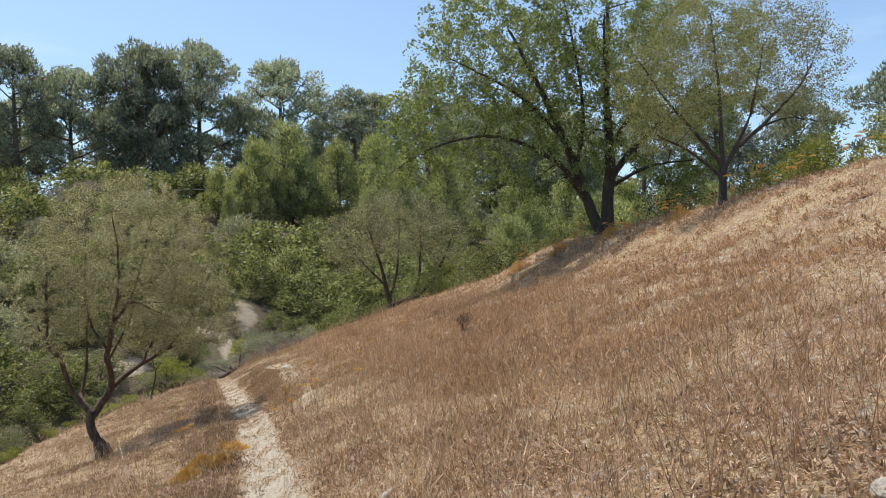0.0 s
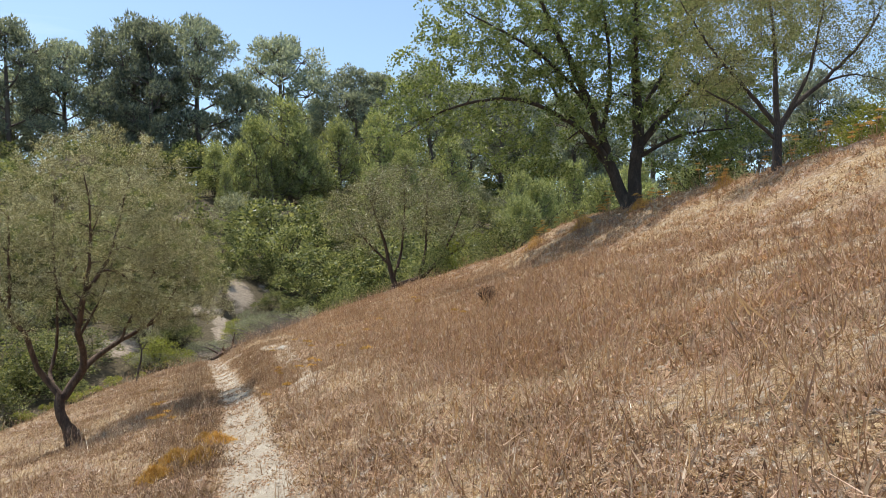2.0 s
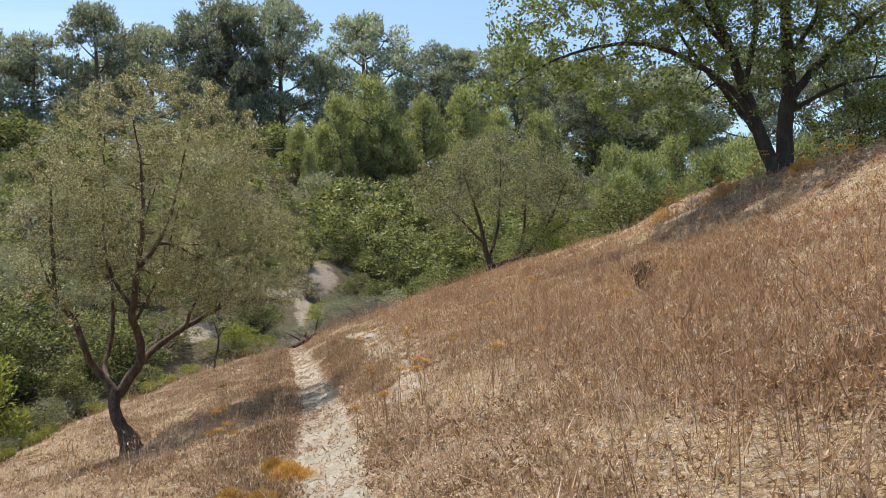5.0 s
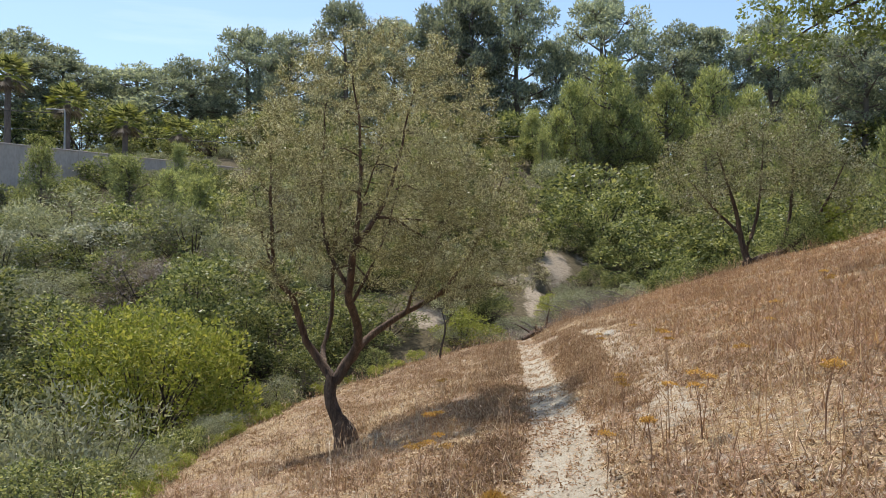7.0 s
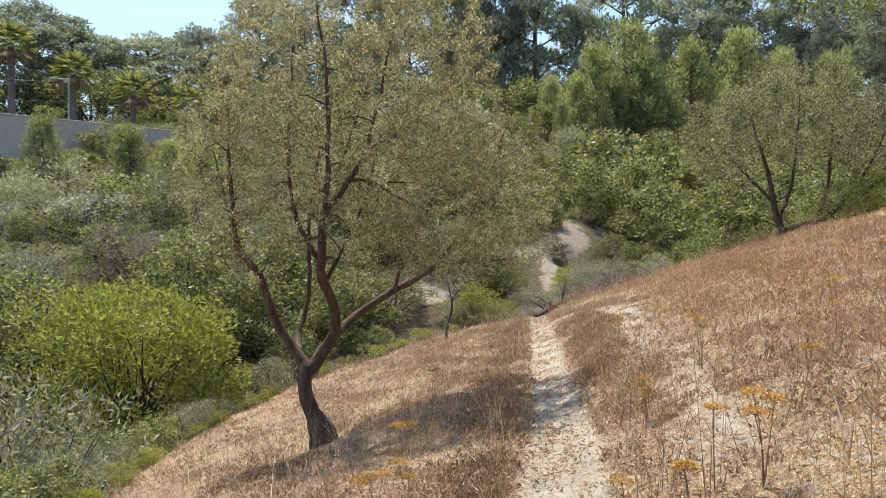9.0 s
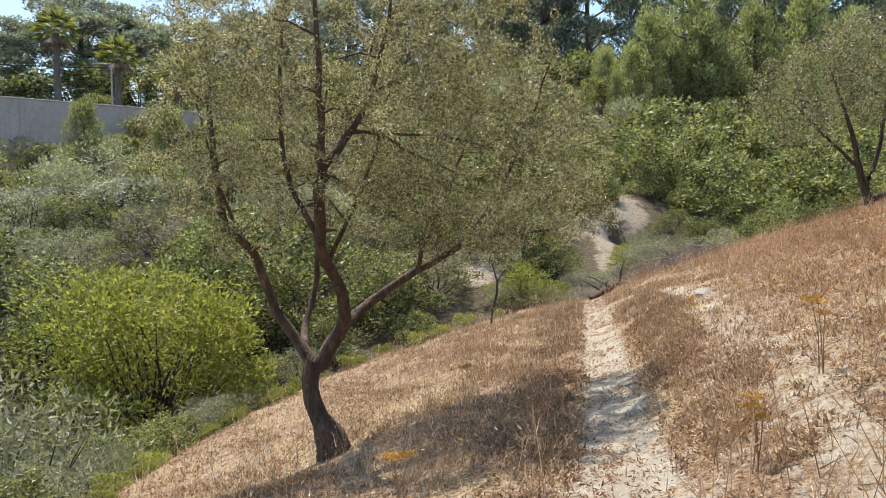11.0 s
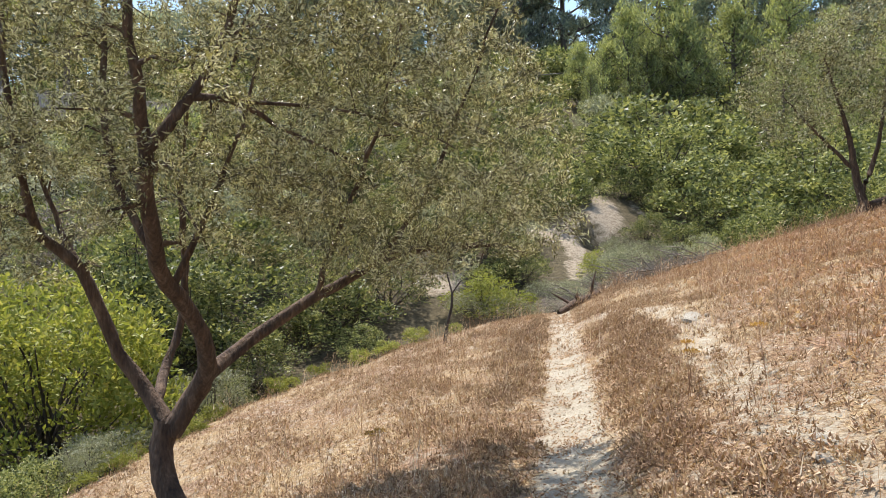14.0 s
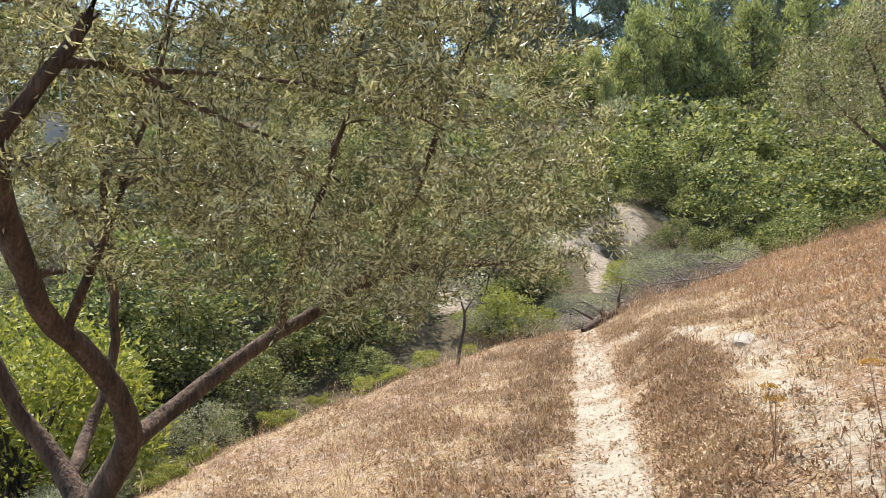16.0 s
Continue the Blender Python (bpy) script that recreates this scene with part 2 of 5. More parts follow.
# ---- mesh helpers ----
def mesh_of(name, verts, faces, material, smooth=False):
    """A mesh from arrays of corners and of faces that all have the same number of sides (or a list of such arrays)."""
    me = bpy.data.meshes.new(name)
    verts = np.asarray(verts, np.float32)
    groups = faces if isinstance(faces, list) else [faces]
    groups = [np.asarray(f, np.int32) for f in groups if len(f)]
    loops = np.concatenate([f.ravel() for f in groups])
    totals = np.concatenate([np.full(len(f), f.shape[1], np.int32) for f in groups])
    me.vertices.add(len(verts))
    me.vertices.foreach_set("co", verts.ravel())
    me.loops.add(len(loops))
    me.loops.foreach_set("vertex_index", loops)
    me.polygons.add(len(totals))
    me.polygons.foreach_set("loop_start", np.concatenate([[0], np.cumsum(totals)[:-1]]).astype(np.int32))
    me.polygons.foreach_set("loop_total", totals)
    me.polygons.foreach_set("use_smooth", np.full(len(totals), smooth))
    me.materials.append(material)
    me.update(calc_edges=True)
    return me


def part(name, me, parent, label=""):
    ob = new(name, me)
    ob.parent = parent
    return tagged(ob, label)


def unit(v):
    return v / np.maximum(np.linalg.norm(v, axis=-1, keepdims=True), 1e-9)


def tubes(lines, sides=6, lump=0.0, seed=1):
    """Tapered tubes along polylines of rows x, y, z, radius. Gives corners and faces."""
    rng = np.random.RandomState(seed)
    vs, fs, base = [], [], 0
    ang = np.arange(sides) * 2 * np.pi / sides
    for line in lines:
        line = np.asarray(line, float)
        p, r = line[:, :3], line[:, 3]
        d = unit(np.gradient(p, axis=0))
        side = np.cross(d, np.where(np.abs(d[:, 2:]) > 0.9, [[1.0, 0, 0]], [[0, 0, 1.0]]))
        side = unit(side)
        up = np.cross(side, d)
        rr = r[:, None] * (1 + lump * rng.uniform(-1, 1, (len(p), sides)))
        ring = p[:, None] + rr[..., None] * (np.cos(ang)[None, :, None] * side[:, None] + np.sin(ang)[None, :, None] * up[:, None])
        vs.append(ring.reshape(-1, 3))
        i = np.arange(len(p) - 1)[:, None] * sides + np.arange(sides)[None]
        j = np.arange(len(p) - 1)[:, None] * sides + (np.arange(sides)[None] + 1) % sides
        fs.append(np.stack([i, j, j + sides, i + sides], -1).reshape(-1, 4) + base)
        base += len(p) * sides
    return np.concatenate(vs), np.concatenate(fs)


def smooth_line(points, step=0.15, wobble=0.0, seed=0):
    """A rounded polyline through rows x, y, z, radius."""
    pts = np.asarray(points, float)
    rng = np.random.RandomState(seed)
    out = []
    for i in range(len(pts) - 1):
        a, b = pts[i], pts[i + 1]
        before, after = pts[max(i - 1, 0)], pts[min(i + 2, len(pts) - 1)]
        k = max(2, int(np.linalg.norm(b[:3] - a[:3]) / step))
        s = np.linspace(0, 1, k, endpoint=False)[:, None]
        out.append(0.5 * (2 * a + (b - before) * s + (2 * before - 5 * a + 4 * b - after) * s ** 2 + (3 * a - before - 3 * b + after) * s ** 3))
    out = np.concatenate(out + [pts[-1:]])
    out[1:-1, :3] += rng.normal(0, wobble, (len(out) - 2, 3)) if wobble else 0
    out[:, 3] = np.maximum(out[:, 3], 0.002)
    return out


def leaves(at, along, length, width, seed=1, tilt=0.7, fold=0.25, far=False):
    """Leaf blades with a midrib fold: a diamond of two faces each (far off, tufts of one face). at: places; along: the way each grows."""
    rng = np.random.RandomState(seed)
    n = len(at)
    d = unit(along + tilt * rng.normal(0, 1, (n, 3)))
    side = unit(np.cross(d, rng.normal(0, 1, (n, 3))))
    up = np.cross(side, d)
    ln = length * rng.uniform(0.65, 1.3, (n, 1))
    wd = width * rng.uniform(0.7, 1.25, (n, 1))
    if far:
        v = np.stack([at - side * wd * 0.5, at + side * wd * 0.5, at + d * ln], 1).reshape(-1, 3)
        return v, np.arange(3 * n).reshape(-1, 3)
    mid = at + d * ln * 0.45
    v = np.stack([at, mid + side * wd * 0.5 + up * wd * fold, at + d * ln, mid - side * wd * 0.5 + up * wd * fold], 1).reshape(-1, 3)
    i = np.arange(n)[:, None] * 4
    return v, np.concatenate([i + [[0, 1, 2]], i + [[0, 2, 3]]])


def grow(lines, targets, reach=0.62, step=0.3, droop=0.0, seed=1, thin=0.5, low=0.3):
    """Side branches: each target is joined by a bent line to the nearest wood already there."""
    rng = np.random.RandomState(seed)
    nodes = np.concatenate([np.asarray(l)[1:] for l in lines])
    made = []
    near = np.array([np.min(np.sum((nodes[:, :3] - t) ** 2, 1)) for t in targets])
    store = np.zeros((len(nodes) + 40 * len(targets), 4))
    store[:len(nodes)] = nodes
    count = len(nodes)
    for t in np.asarray(targets)[np.argsort(near)]:
        have = store[:count]
        d = t - have[:, :3]
        cost = np.sum(d * d, 1) + low * np.maximum(0, have[:, 2] - t[2]) ** 2 * 3
        a = have[np.argmin(cost)]
        span = np.linalg.norm(t - a[:3])
        k = max(3, int(span / step) + 1)
        s = np.linspace(0, 1, k)[:, None]
        bend = rng.normal(0, 0.10, 3) * span + np.array([0, 0, (0.12 - droop) * span])
        p = a[:3] + (t - a[:3]) * s + bend * 4 * s * (1 - s)
        r0 = max(min(a[3] * reach, 0.012 * thin + 0.018 * span * thin), 0.003)
        line = np.concatenate([p, r0 * (1 - 0.75 * s)], 1)
        made.append(line)
        store[count:count + k - 1] = line[1:]
        count += k - 1
    return made


def in_blobs(n, blobs, seed, shell=0.0):
    """n places within ellipsoids given as rows of centre and radii, shared by their volume; shell: 0 all through, 1 at the skin."""
    rng = np.random.RandomState(seed)
    b = np.asarray(blobs, float)
    vol = np.prod(b[:, 3:], 1) ** 0.8
    pick = rng.choice(len(b), n, p=vol / vol.sum())
    d = unit(rng.normal(0, 1, (n, 3)))
    r = rng.uniform(shell ** 3, 1, (n, 1)) ** (1 / 3)
    return b[pick, :3] + d * r * b[pick, 3:], d


def along_lines(lines, n, seed, start=0.25):
    """n places on polylines, shared by their length, with the way each line runs there."""
    rng = np.random.RandomState(seed)
    a, b = [], []
    for l in lines:
        k = int(len(l) * start)
        a.append(l[k:-1, :3])
        b.append(l[k + 1:, :3])
    a, b = np.concatenate(a), np.concatenate(b)
    ln = np.linalg.norm(b - a, axis=1)
    pick = rng.choice(len(a), n, p=ln / ln.sum())
    return a[pick] + (b - a)[pick] * rng.uniform(0, 1, (n, 1)), unit((b - a)[pick])


def tree(name, base, trunk, limbs, blobs, leaf, bark, branches, twigs, n_leaves, leaf_size, seed, label, category="tree", spread=0.1, droop=0.0, group="", thin=1.0, twig_bark=None):
    """A broadleaf tree: trunk and main limbs as given, then boughs and twigs out to the crown, and leaves along the twigs. All relative to base."""
    root = new(name)
    root.location = base
    tagged(root, label, category, group)
    trunk = smooth_line(trunk, 0.12)
    v, f = tubes([trunk], 18, 0.1, seed)
    part("trunk", mesh_of("trunk", v, f, bark, True), root)
    rods = []
    for i, l in enumerate(limbs):
        line = smooth_line(l, 0.18, 0.008, seed + i)
        rods.append(line)
        v, f = tubes([line], 9, 0.06, seed + i)
        part("limb", mesh_of("limb", v, f, bark, True), root)
    t1, _ = in_blobs(branches, blobs, seed + 50)
    boughs = grow(rods, t1, 0.6, 0.3, droop, seed + 1, thin)
    t2, _ = in_blobs(twigs, blobs, seed + 51, 0.35)
    fine = grow(boughs + rods, t2, 0.6, 0.25, droop, seed + 2, 0.55 * thin)
    v, f = tubes(boughs, 5, 0, seed)
    v2, f2 = tubes(fine, 3, 0, seed)
    part("branchwork", mesh_of("branchwork", np.concatenate([v, v2]), np.concatenate([f, f2 + len(v)]), twig_bark or bark, True), root)
    at, way = along_lines(fine, n_leaves, seed + 3, 0.3)
    at = at + np.random.RandomState(seed).normal(0, spread, at.shape)
    v, f = leaves(at, way * 0.8 + np.array([0, 0, 0.1]), leaf_size[0], leaf_size[1], seed + 4)
    part("crown", mesh_of("crown", v, f, leaf), root)
    return root


def placed(x, y, down=0.0):
    return Vector((x, y, float(height(x, y)) - down))


# ---- the lie of the land ----
def path_x(y):
    return np.interp(y, [-40, -3, 0, 6, 12, 18.5, 21.2, 27, 34.5, 38, 42, 46, 60], [2.5, 0.85, 0.78, 0.6, 0.05, -0.6, -0.95, -1.75, -2.8, -3.6, -4.4, -4.0, -4.0])


def path_z(y):
    return np.interp(y, [-40, -2, 0, 4, 8, 12, 16.5, 19, 27, 34.5, 40, 60], [2.6, 0.95, 0.83, 0.45, 0.22, 0.1, 0.06, -0.13, -0.4, -0.66, -1.2, -2.0])


EDGE = [(-5.2, -60), (-5.0, 8), (-5.3, 16), (-8.0, 23), (-8.6, 29), (-6.4, 33), (-3.0, 35.6), (1.0, 38), (5.0, 40),
        (7.9, 29.8), (11.8, 28.6), (17, 28), (30, 32), (70, 45), (160, 60), (160, -60)]


def outside(x, y):
    """Metres beyond the edge of the mown field, 0 within it."""
    best = np.full(np.shape(x), 1e9)
    odd = np.zeros(np.shape(x), bool)
    for (ax, ay), (bx, by) in zip(EDGE, EDGE[1:] + EDGE[:1]):
        dx, dy = bx - ax, by - ay
        k = np.clip(((x - ax) * dx + (y - ay) * dy) / (dx * dx + dy * dy), 0, 1)
        best = np.minimum(best, np.hypot(x - ax - k * dx, y - ay - k * dy))
        cross = (ay > y) != (by > y)
        odd ^= cross & (x < ax + (y - ay) / (dy if dy else 1e-9) * dx)
    return np.where(odd, 0.0, best)


def wave(x, y, size, seed):
    """Smooth bumps from a few crossed sines, about -1 to 1."""
    out, r = 0, np.random.RandomState(seed)
    for i in range(6):
        a, p = r.uniform(0, 6.283), r.uniform(0, 6.283)
        k = 6.283 / size * r.uniform(0.6, 1.6)
        out = out + np.sin((x * np.cos(a) + y * np.sin(a)) * k + p)
    return out / 3.2


def height(x, y):
    x, y = np.asarray(x, float), np.asarray(y, float)
    u = x - path_x(y)
    knoll = np.clip((u - 8.0) / 5.0, 0, 1)
    far = np.clip((y - 31) / 5, 0, 1)
    rise = np.where(u > 0, 0.31 * np.minimum(u, 7.5) + (0.17 + 0.15 * far) * np.clip(u - 7.5, 0, None), 0)
    right = rise + 0.16 * np.clip(u - 0.45, 0, 0.8) + 1.3 * (1 - far) * knoll * knoll * (3 - 2 * knoll)
    right = np.where(right > 4.2, 4.2 + 0.8 * np.tanh((right - 4.2) / 0.8), right)
    left = np.where(u < 0, 0.2 * u, 0) + 0.08 * np.minimum(u + 2.0, 0)
    out = outside(x, y)
    z = path_z(y) + right + left
    z = z - 0.6 * np.maximum(0, np.sqrt(out * out + 1.0) - 1.0)
    g = -0.35 * x + 0.94 * y
    opp = 1.2 + 0.29 * (g - 44.6) - 1.0 * np.clip((-x - 15) / 20, 0, 1)
    opp = np.maximum(opp, -6.5)
    cap = 15.0 + 0.03 * (g - 80)
    opp = 0.5 * (opp + cap - np.sqrt((opp - cap) ** 2 + 9))
    z = 0.5 * (z + opp + np.sqrt((z - opp) ** 2 + 0.5))
    z = z - 0.2 * np.exp(-((x + 4.5) ** 2 + (y - 20.5) ** 2) / 1.8)
    face = np.clip((y - 45.8 - 0.25 * np.sin(x * 3.1)) / 0.45, 0, 1)
    z = z + 0.6 * np.exp(-((x + 3.2) / 0.9) ** 2) * face * np.exp(-np.maximum(0, y - 46.4) / 3.5)
    z = z - 0.75 * np.exp(-((x + 2.9) / 0.55) ** 2 - ((y - 45.4) / 0.5) ** 2)
    near = np.clip(1 - np.abs(u) / 0.55, 0, 1)
    bump = 0.05 * wave(x, y, 2.6, 3) + 0.028 * wave(x, y, 0.8, 5)
    z = z + bump * (1 - 0.8 * near) - 0.06 * near + 0.5 * wave(x, y, 14, 8) * np.clip(out / 8, 0, 1)
    return z


# ---- ground ----
def strip(y0, y1, xs, width):
    return lambda x, y: np.where((y > y0) & (y < y1), np.clip(1.25 - np.abs(x - np.interp(y, [p[1] for p in xs], [p[0] for p in xs])) / width, 0, 1), 0)


side_track = strip(15, 31, [(0.75, 15), (0.7, 19.5), (0.45, 21.4), (0.2, 23), (0.2, 26), (-0.6, 29), (-1.7, 31)], 0.45)


def build_ground():
    def lines(stops):
        out = [stops[0][0]]
        for (a, s), (b, _) in zip(stops, stops[1:]):
            out += list(np.linspace(a, b, max(1, int((b - a) / s)) + 1))[1:]
        return np.array(out)
    xs = lines([(-900, 120), (-300, 30), (-120, 6), (-60, 2.0), (-20, 0.5), (-9, 0.18), (9, 0.3), (18, 0.8), (40, 4), (120, 40), (900, 1)])
    ys = lines([(-500, 100), (-100, 12), (-30, 2), (-4, 0.18), (38, 0.35), (62, 1.5), (120, 6), (240, 40), (1200, 1)])
    x, y = np.meshgrid(xs, ys)
    z = height(x, y)
    nx, ny = len(xs), len(ys)
    i = (np.arange(ny - 1)[:, None] * nx + np.arange(nx - 1)[None]).ravel()
    me = mesh_of("ground", np.stack([x, y, z], -1).reshape(-1, 3), np.stack([i, i + 1, i + nx + 1, i + nx], -1), GROUND, True)
    out = outside(x, y)
    width = np.interp(y, [0, 20, 34, 46], [0.41, 0.38, 0.28, 0.4])
    trod = np.clip(1.3 - np.abs(x - path_x(y)) / width, 0, 1) * (y < 35.8)
    trod = np.maximum(trod, 0.55 * side_track(x, y))
    bank = np.clip(1.4 - np.hypot((x + 4.6 + 0.35 * (46 - y)) / 0.9, (y - 46) / 4.5), 0, 1)
    bank = np.maximum(bank, np.where((y > 41.0) & (y < 47), np.clip(1.5 - np.abs(x - np.interp(y, [41, 43, 46], [-2.9, -3.3, -3.95])) / 0.45, 0, 1) * np.clip(0.8 + 0.25 * np.sin(y * 2.3 + 2 * x), 0, 1), 0))
    bank = np.maximum(bank, np.clip(1.5 - np.hypot((x + 7.3) / 0.8, (y - 39.2) / 0.9), 0, 1))
    bank = np.maximum(bank, np.clip(1.4 - np.hypot((x - 4) / 5.0, (y - 66) / 2.5), 0, 1))
    bank = np.maximum(bank, np.clip(1.35 - np.hypot((x + 2.9) / 1.2, (y - 47.8) / 2.6), 0, 1) * np.clip(0.75 + 0.35 * np.sin(1.9 * x + 0.8 * y), 0, 1))
    bank = np.maximum(bank, np.where((y > 48) & (y < 57), np.clip(1.4 - np.abs(x - np.interp(y, [48, 57], [-0.9, -3.6])) / 0.34, 0, 1) * np.clip(0.45 + 0.3 * np.sin(y * 2.9 + 3 * x), 0, 1), 0))
    for name, value in (("trodden", trod), ("bare", bank), ("scrub", np.clip(out / 1.5, 0, 1))):
        me.attributes.new(name, "FLOAT", "POINT").data.foreach_set("value", np.ascontiguousarray(value, np.float32).ravel())
    tagged(new("ground", me), "dry straw hillside with a pale trodden footpath", "ground", kind="structure")


build_ground()

# ---- the olive tree beside the path ----
olive_base = Vector((-4.38, 20.78, -1.2))


def from_olive(rows):
    return [(x - olive_base.x, y - olive_base.y, z - olive_base.z, r) for x, y, z, r in rows]


tree("olive_tree", olive_base,
     from_olive([(-4.24, 20.84, -1.5, 0.30), (-4.27, 20.83, -1.25, 0.225), (-4.29, 20.8, -1.0, 0.205), (-4.36, 20.77, -0.82, 0.15), (-4.43, 20.77, -0.7, 0.115), (-4.54, 20.8, -0.5, 0.105), (-4.6, 20.86, -0.25, 0.105), (-4.55, 20.9, -0.02, 0.11)]),
     [from_olive([(-4.56, 20.9, -0.12, 0.090), (-4.8, 20.98, 0.22, 0.076), (-5.03, 20.88, 0.58, 0.064), (-5.18, 20.6, 1.36, 0.052), (-5.37, 20.36, 1.66, 0.044), (-5.30, 20.08, 2.2, 0.036), (-5.26, 19.95, 2.7, 0.029), (-5.2, 19.8, 3.8, 0.014)]),
      from_olive([(-4.52, 20.9, -0.12, 0.100), (-4.32, 20.95, 0.2, 0.094), (-4.12, 20.86, 0.47, 0.088), (-4.0, 20.6, 0.85, 0.074), (-3.98, 20.15, 1.3, 0.066), (-3.87, 19.85, 1.58, 0.062), (-3.72, 19.55, 2.05, 0.058), (-3.62, 19.42, 2.3, 0.050), (-3.53, 19.25, 2.62, 0.040), (-3.45, 19.05, 2.95, 0.032), (-3.4, 18.95, 3.7, 0.022), (-3.5, 18.9, 4.7, 0.010)]),
      from_olive([(-4.16, 20.95, 0.42, 0.076), (-4.12, 21.4, 0.56, 0.068), (-3.85, 21.65, 0.80, 0.061), (-3.5, 21.8, 1.02, 0.054), (-2.9, 21.95, 1.38, 0.045), (-2.4, 21.9, 1.50, 0.034), (-1.6, 21.7, 1.52, 0.014)]),
      from_olive([(-4.75, 21.0, 0.12, 0.058), (-4.95, 21.5, 0.42, 0.046), (-4.85, 21.65, 1.0, 0.038), (-4.75, 21.5, 2.2, 0.027), (-4.5, 21.4, 3.4, 0.012)]),
      from_olive([(-3.60, 19.43, 2.27, 0.046), (-3.47, 19.46, 2.42, 0.042), (-3.34, 19.6, 2.66, 0.036), (-3.2, 19.7, 3.0, 0.029), (-3.1, 19.8, 3.4, 0.022), (-2.8, 19.8, 4.6, 0.010)]),
      from_olive([(-3.98, 20.2, 1.25, 0.032), (-3.72, 20.2, 1.7, 0.026), (-3.42, 20.2, 2.3, 0.018), (-3.2, 20.4, 3.3, 0.007)]),
      from_olive([(-3.9, 19.9, 1.52, 0.036), (-4.25, 19.9, 2.1, 0.030), (-4.4, 20.0, 3.1, 0.022), (-4.4, 20.2, 4.6, 0.009)]),
      from_olive([(-3.36, 19.58, 2.62, 0.028), (-3.2, 19.75, 2.62, 0.024), (-3.02, 19.95, 2.52, 0.019), (-2.88, 20.1, 2.40, 0.014), (-2.5, 20.4, 2.2, 0.006)]),
      from_olive([(-3.3, 19.7, 2.62, 0.018), (-2.8, 20.1, 2.6, 0.013), (-2.3, 20.5, 2.53, 0.009), (-1.8, 20.8, 2.3, 0.005)]),
      from_olive([(-3.5, 21.8, 1.02, 0.034), (-3.15, 21.6, 1.7, 0.026), (-2.7, 21.4, 2.5, 0.018), (-2.4, 21.3, 3.5, 0.008)]),
      from_olive([(-2.9, 21.95, 1.36, 0.030), (-2.3, 21.6, 2.0, 0.021), (-1.85, 21.3, 2.8, 0.014), (-1.5, 21.2, 3.6, 0.006)]),
      from_olive([(-4.75, 21.5, 2.2, 0.022), (-4.2, 21.4, 3.0, 0.018), (-3.7, 21.3, 4.2, 0.008)]),
      from_olive([(-5.15, 20.65, 1.25, 0.030), (-5.55, 20.8, 1.7, 0.024), (-5.75, 20.7, 2.4, 0.018), (-5.9, 20.6, 3.2, 0.008)])],
     [(0.85, -0.4, 4.9, 2.2, 2.2, 2.2), (1.9, 0.2, 3.7, 1.6, 1.9, 1.4), (-0.8, -0.6, 4.2, 0.95, 1.4, 1.8), (2.4, 0.8, 2.95, 1.2, 1.3, 0.45)],
     OLIVE_LEAF, BARK, 210, 2600, 175000, (0.046, 0.0125), 11,
     "gnarled olive tree with thin grey-green crown beside the footpath", spread=0.035, droop=0.03, thin=3.0, twig_bark=BARK)

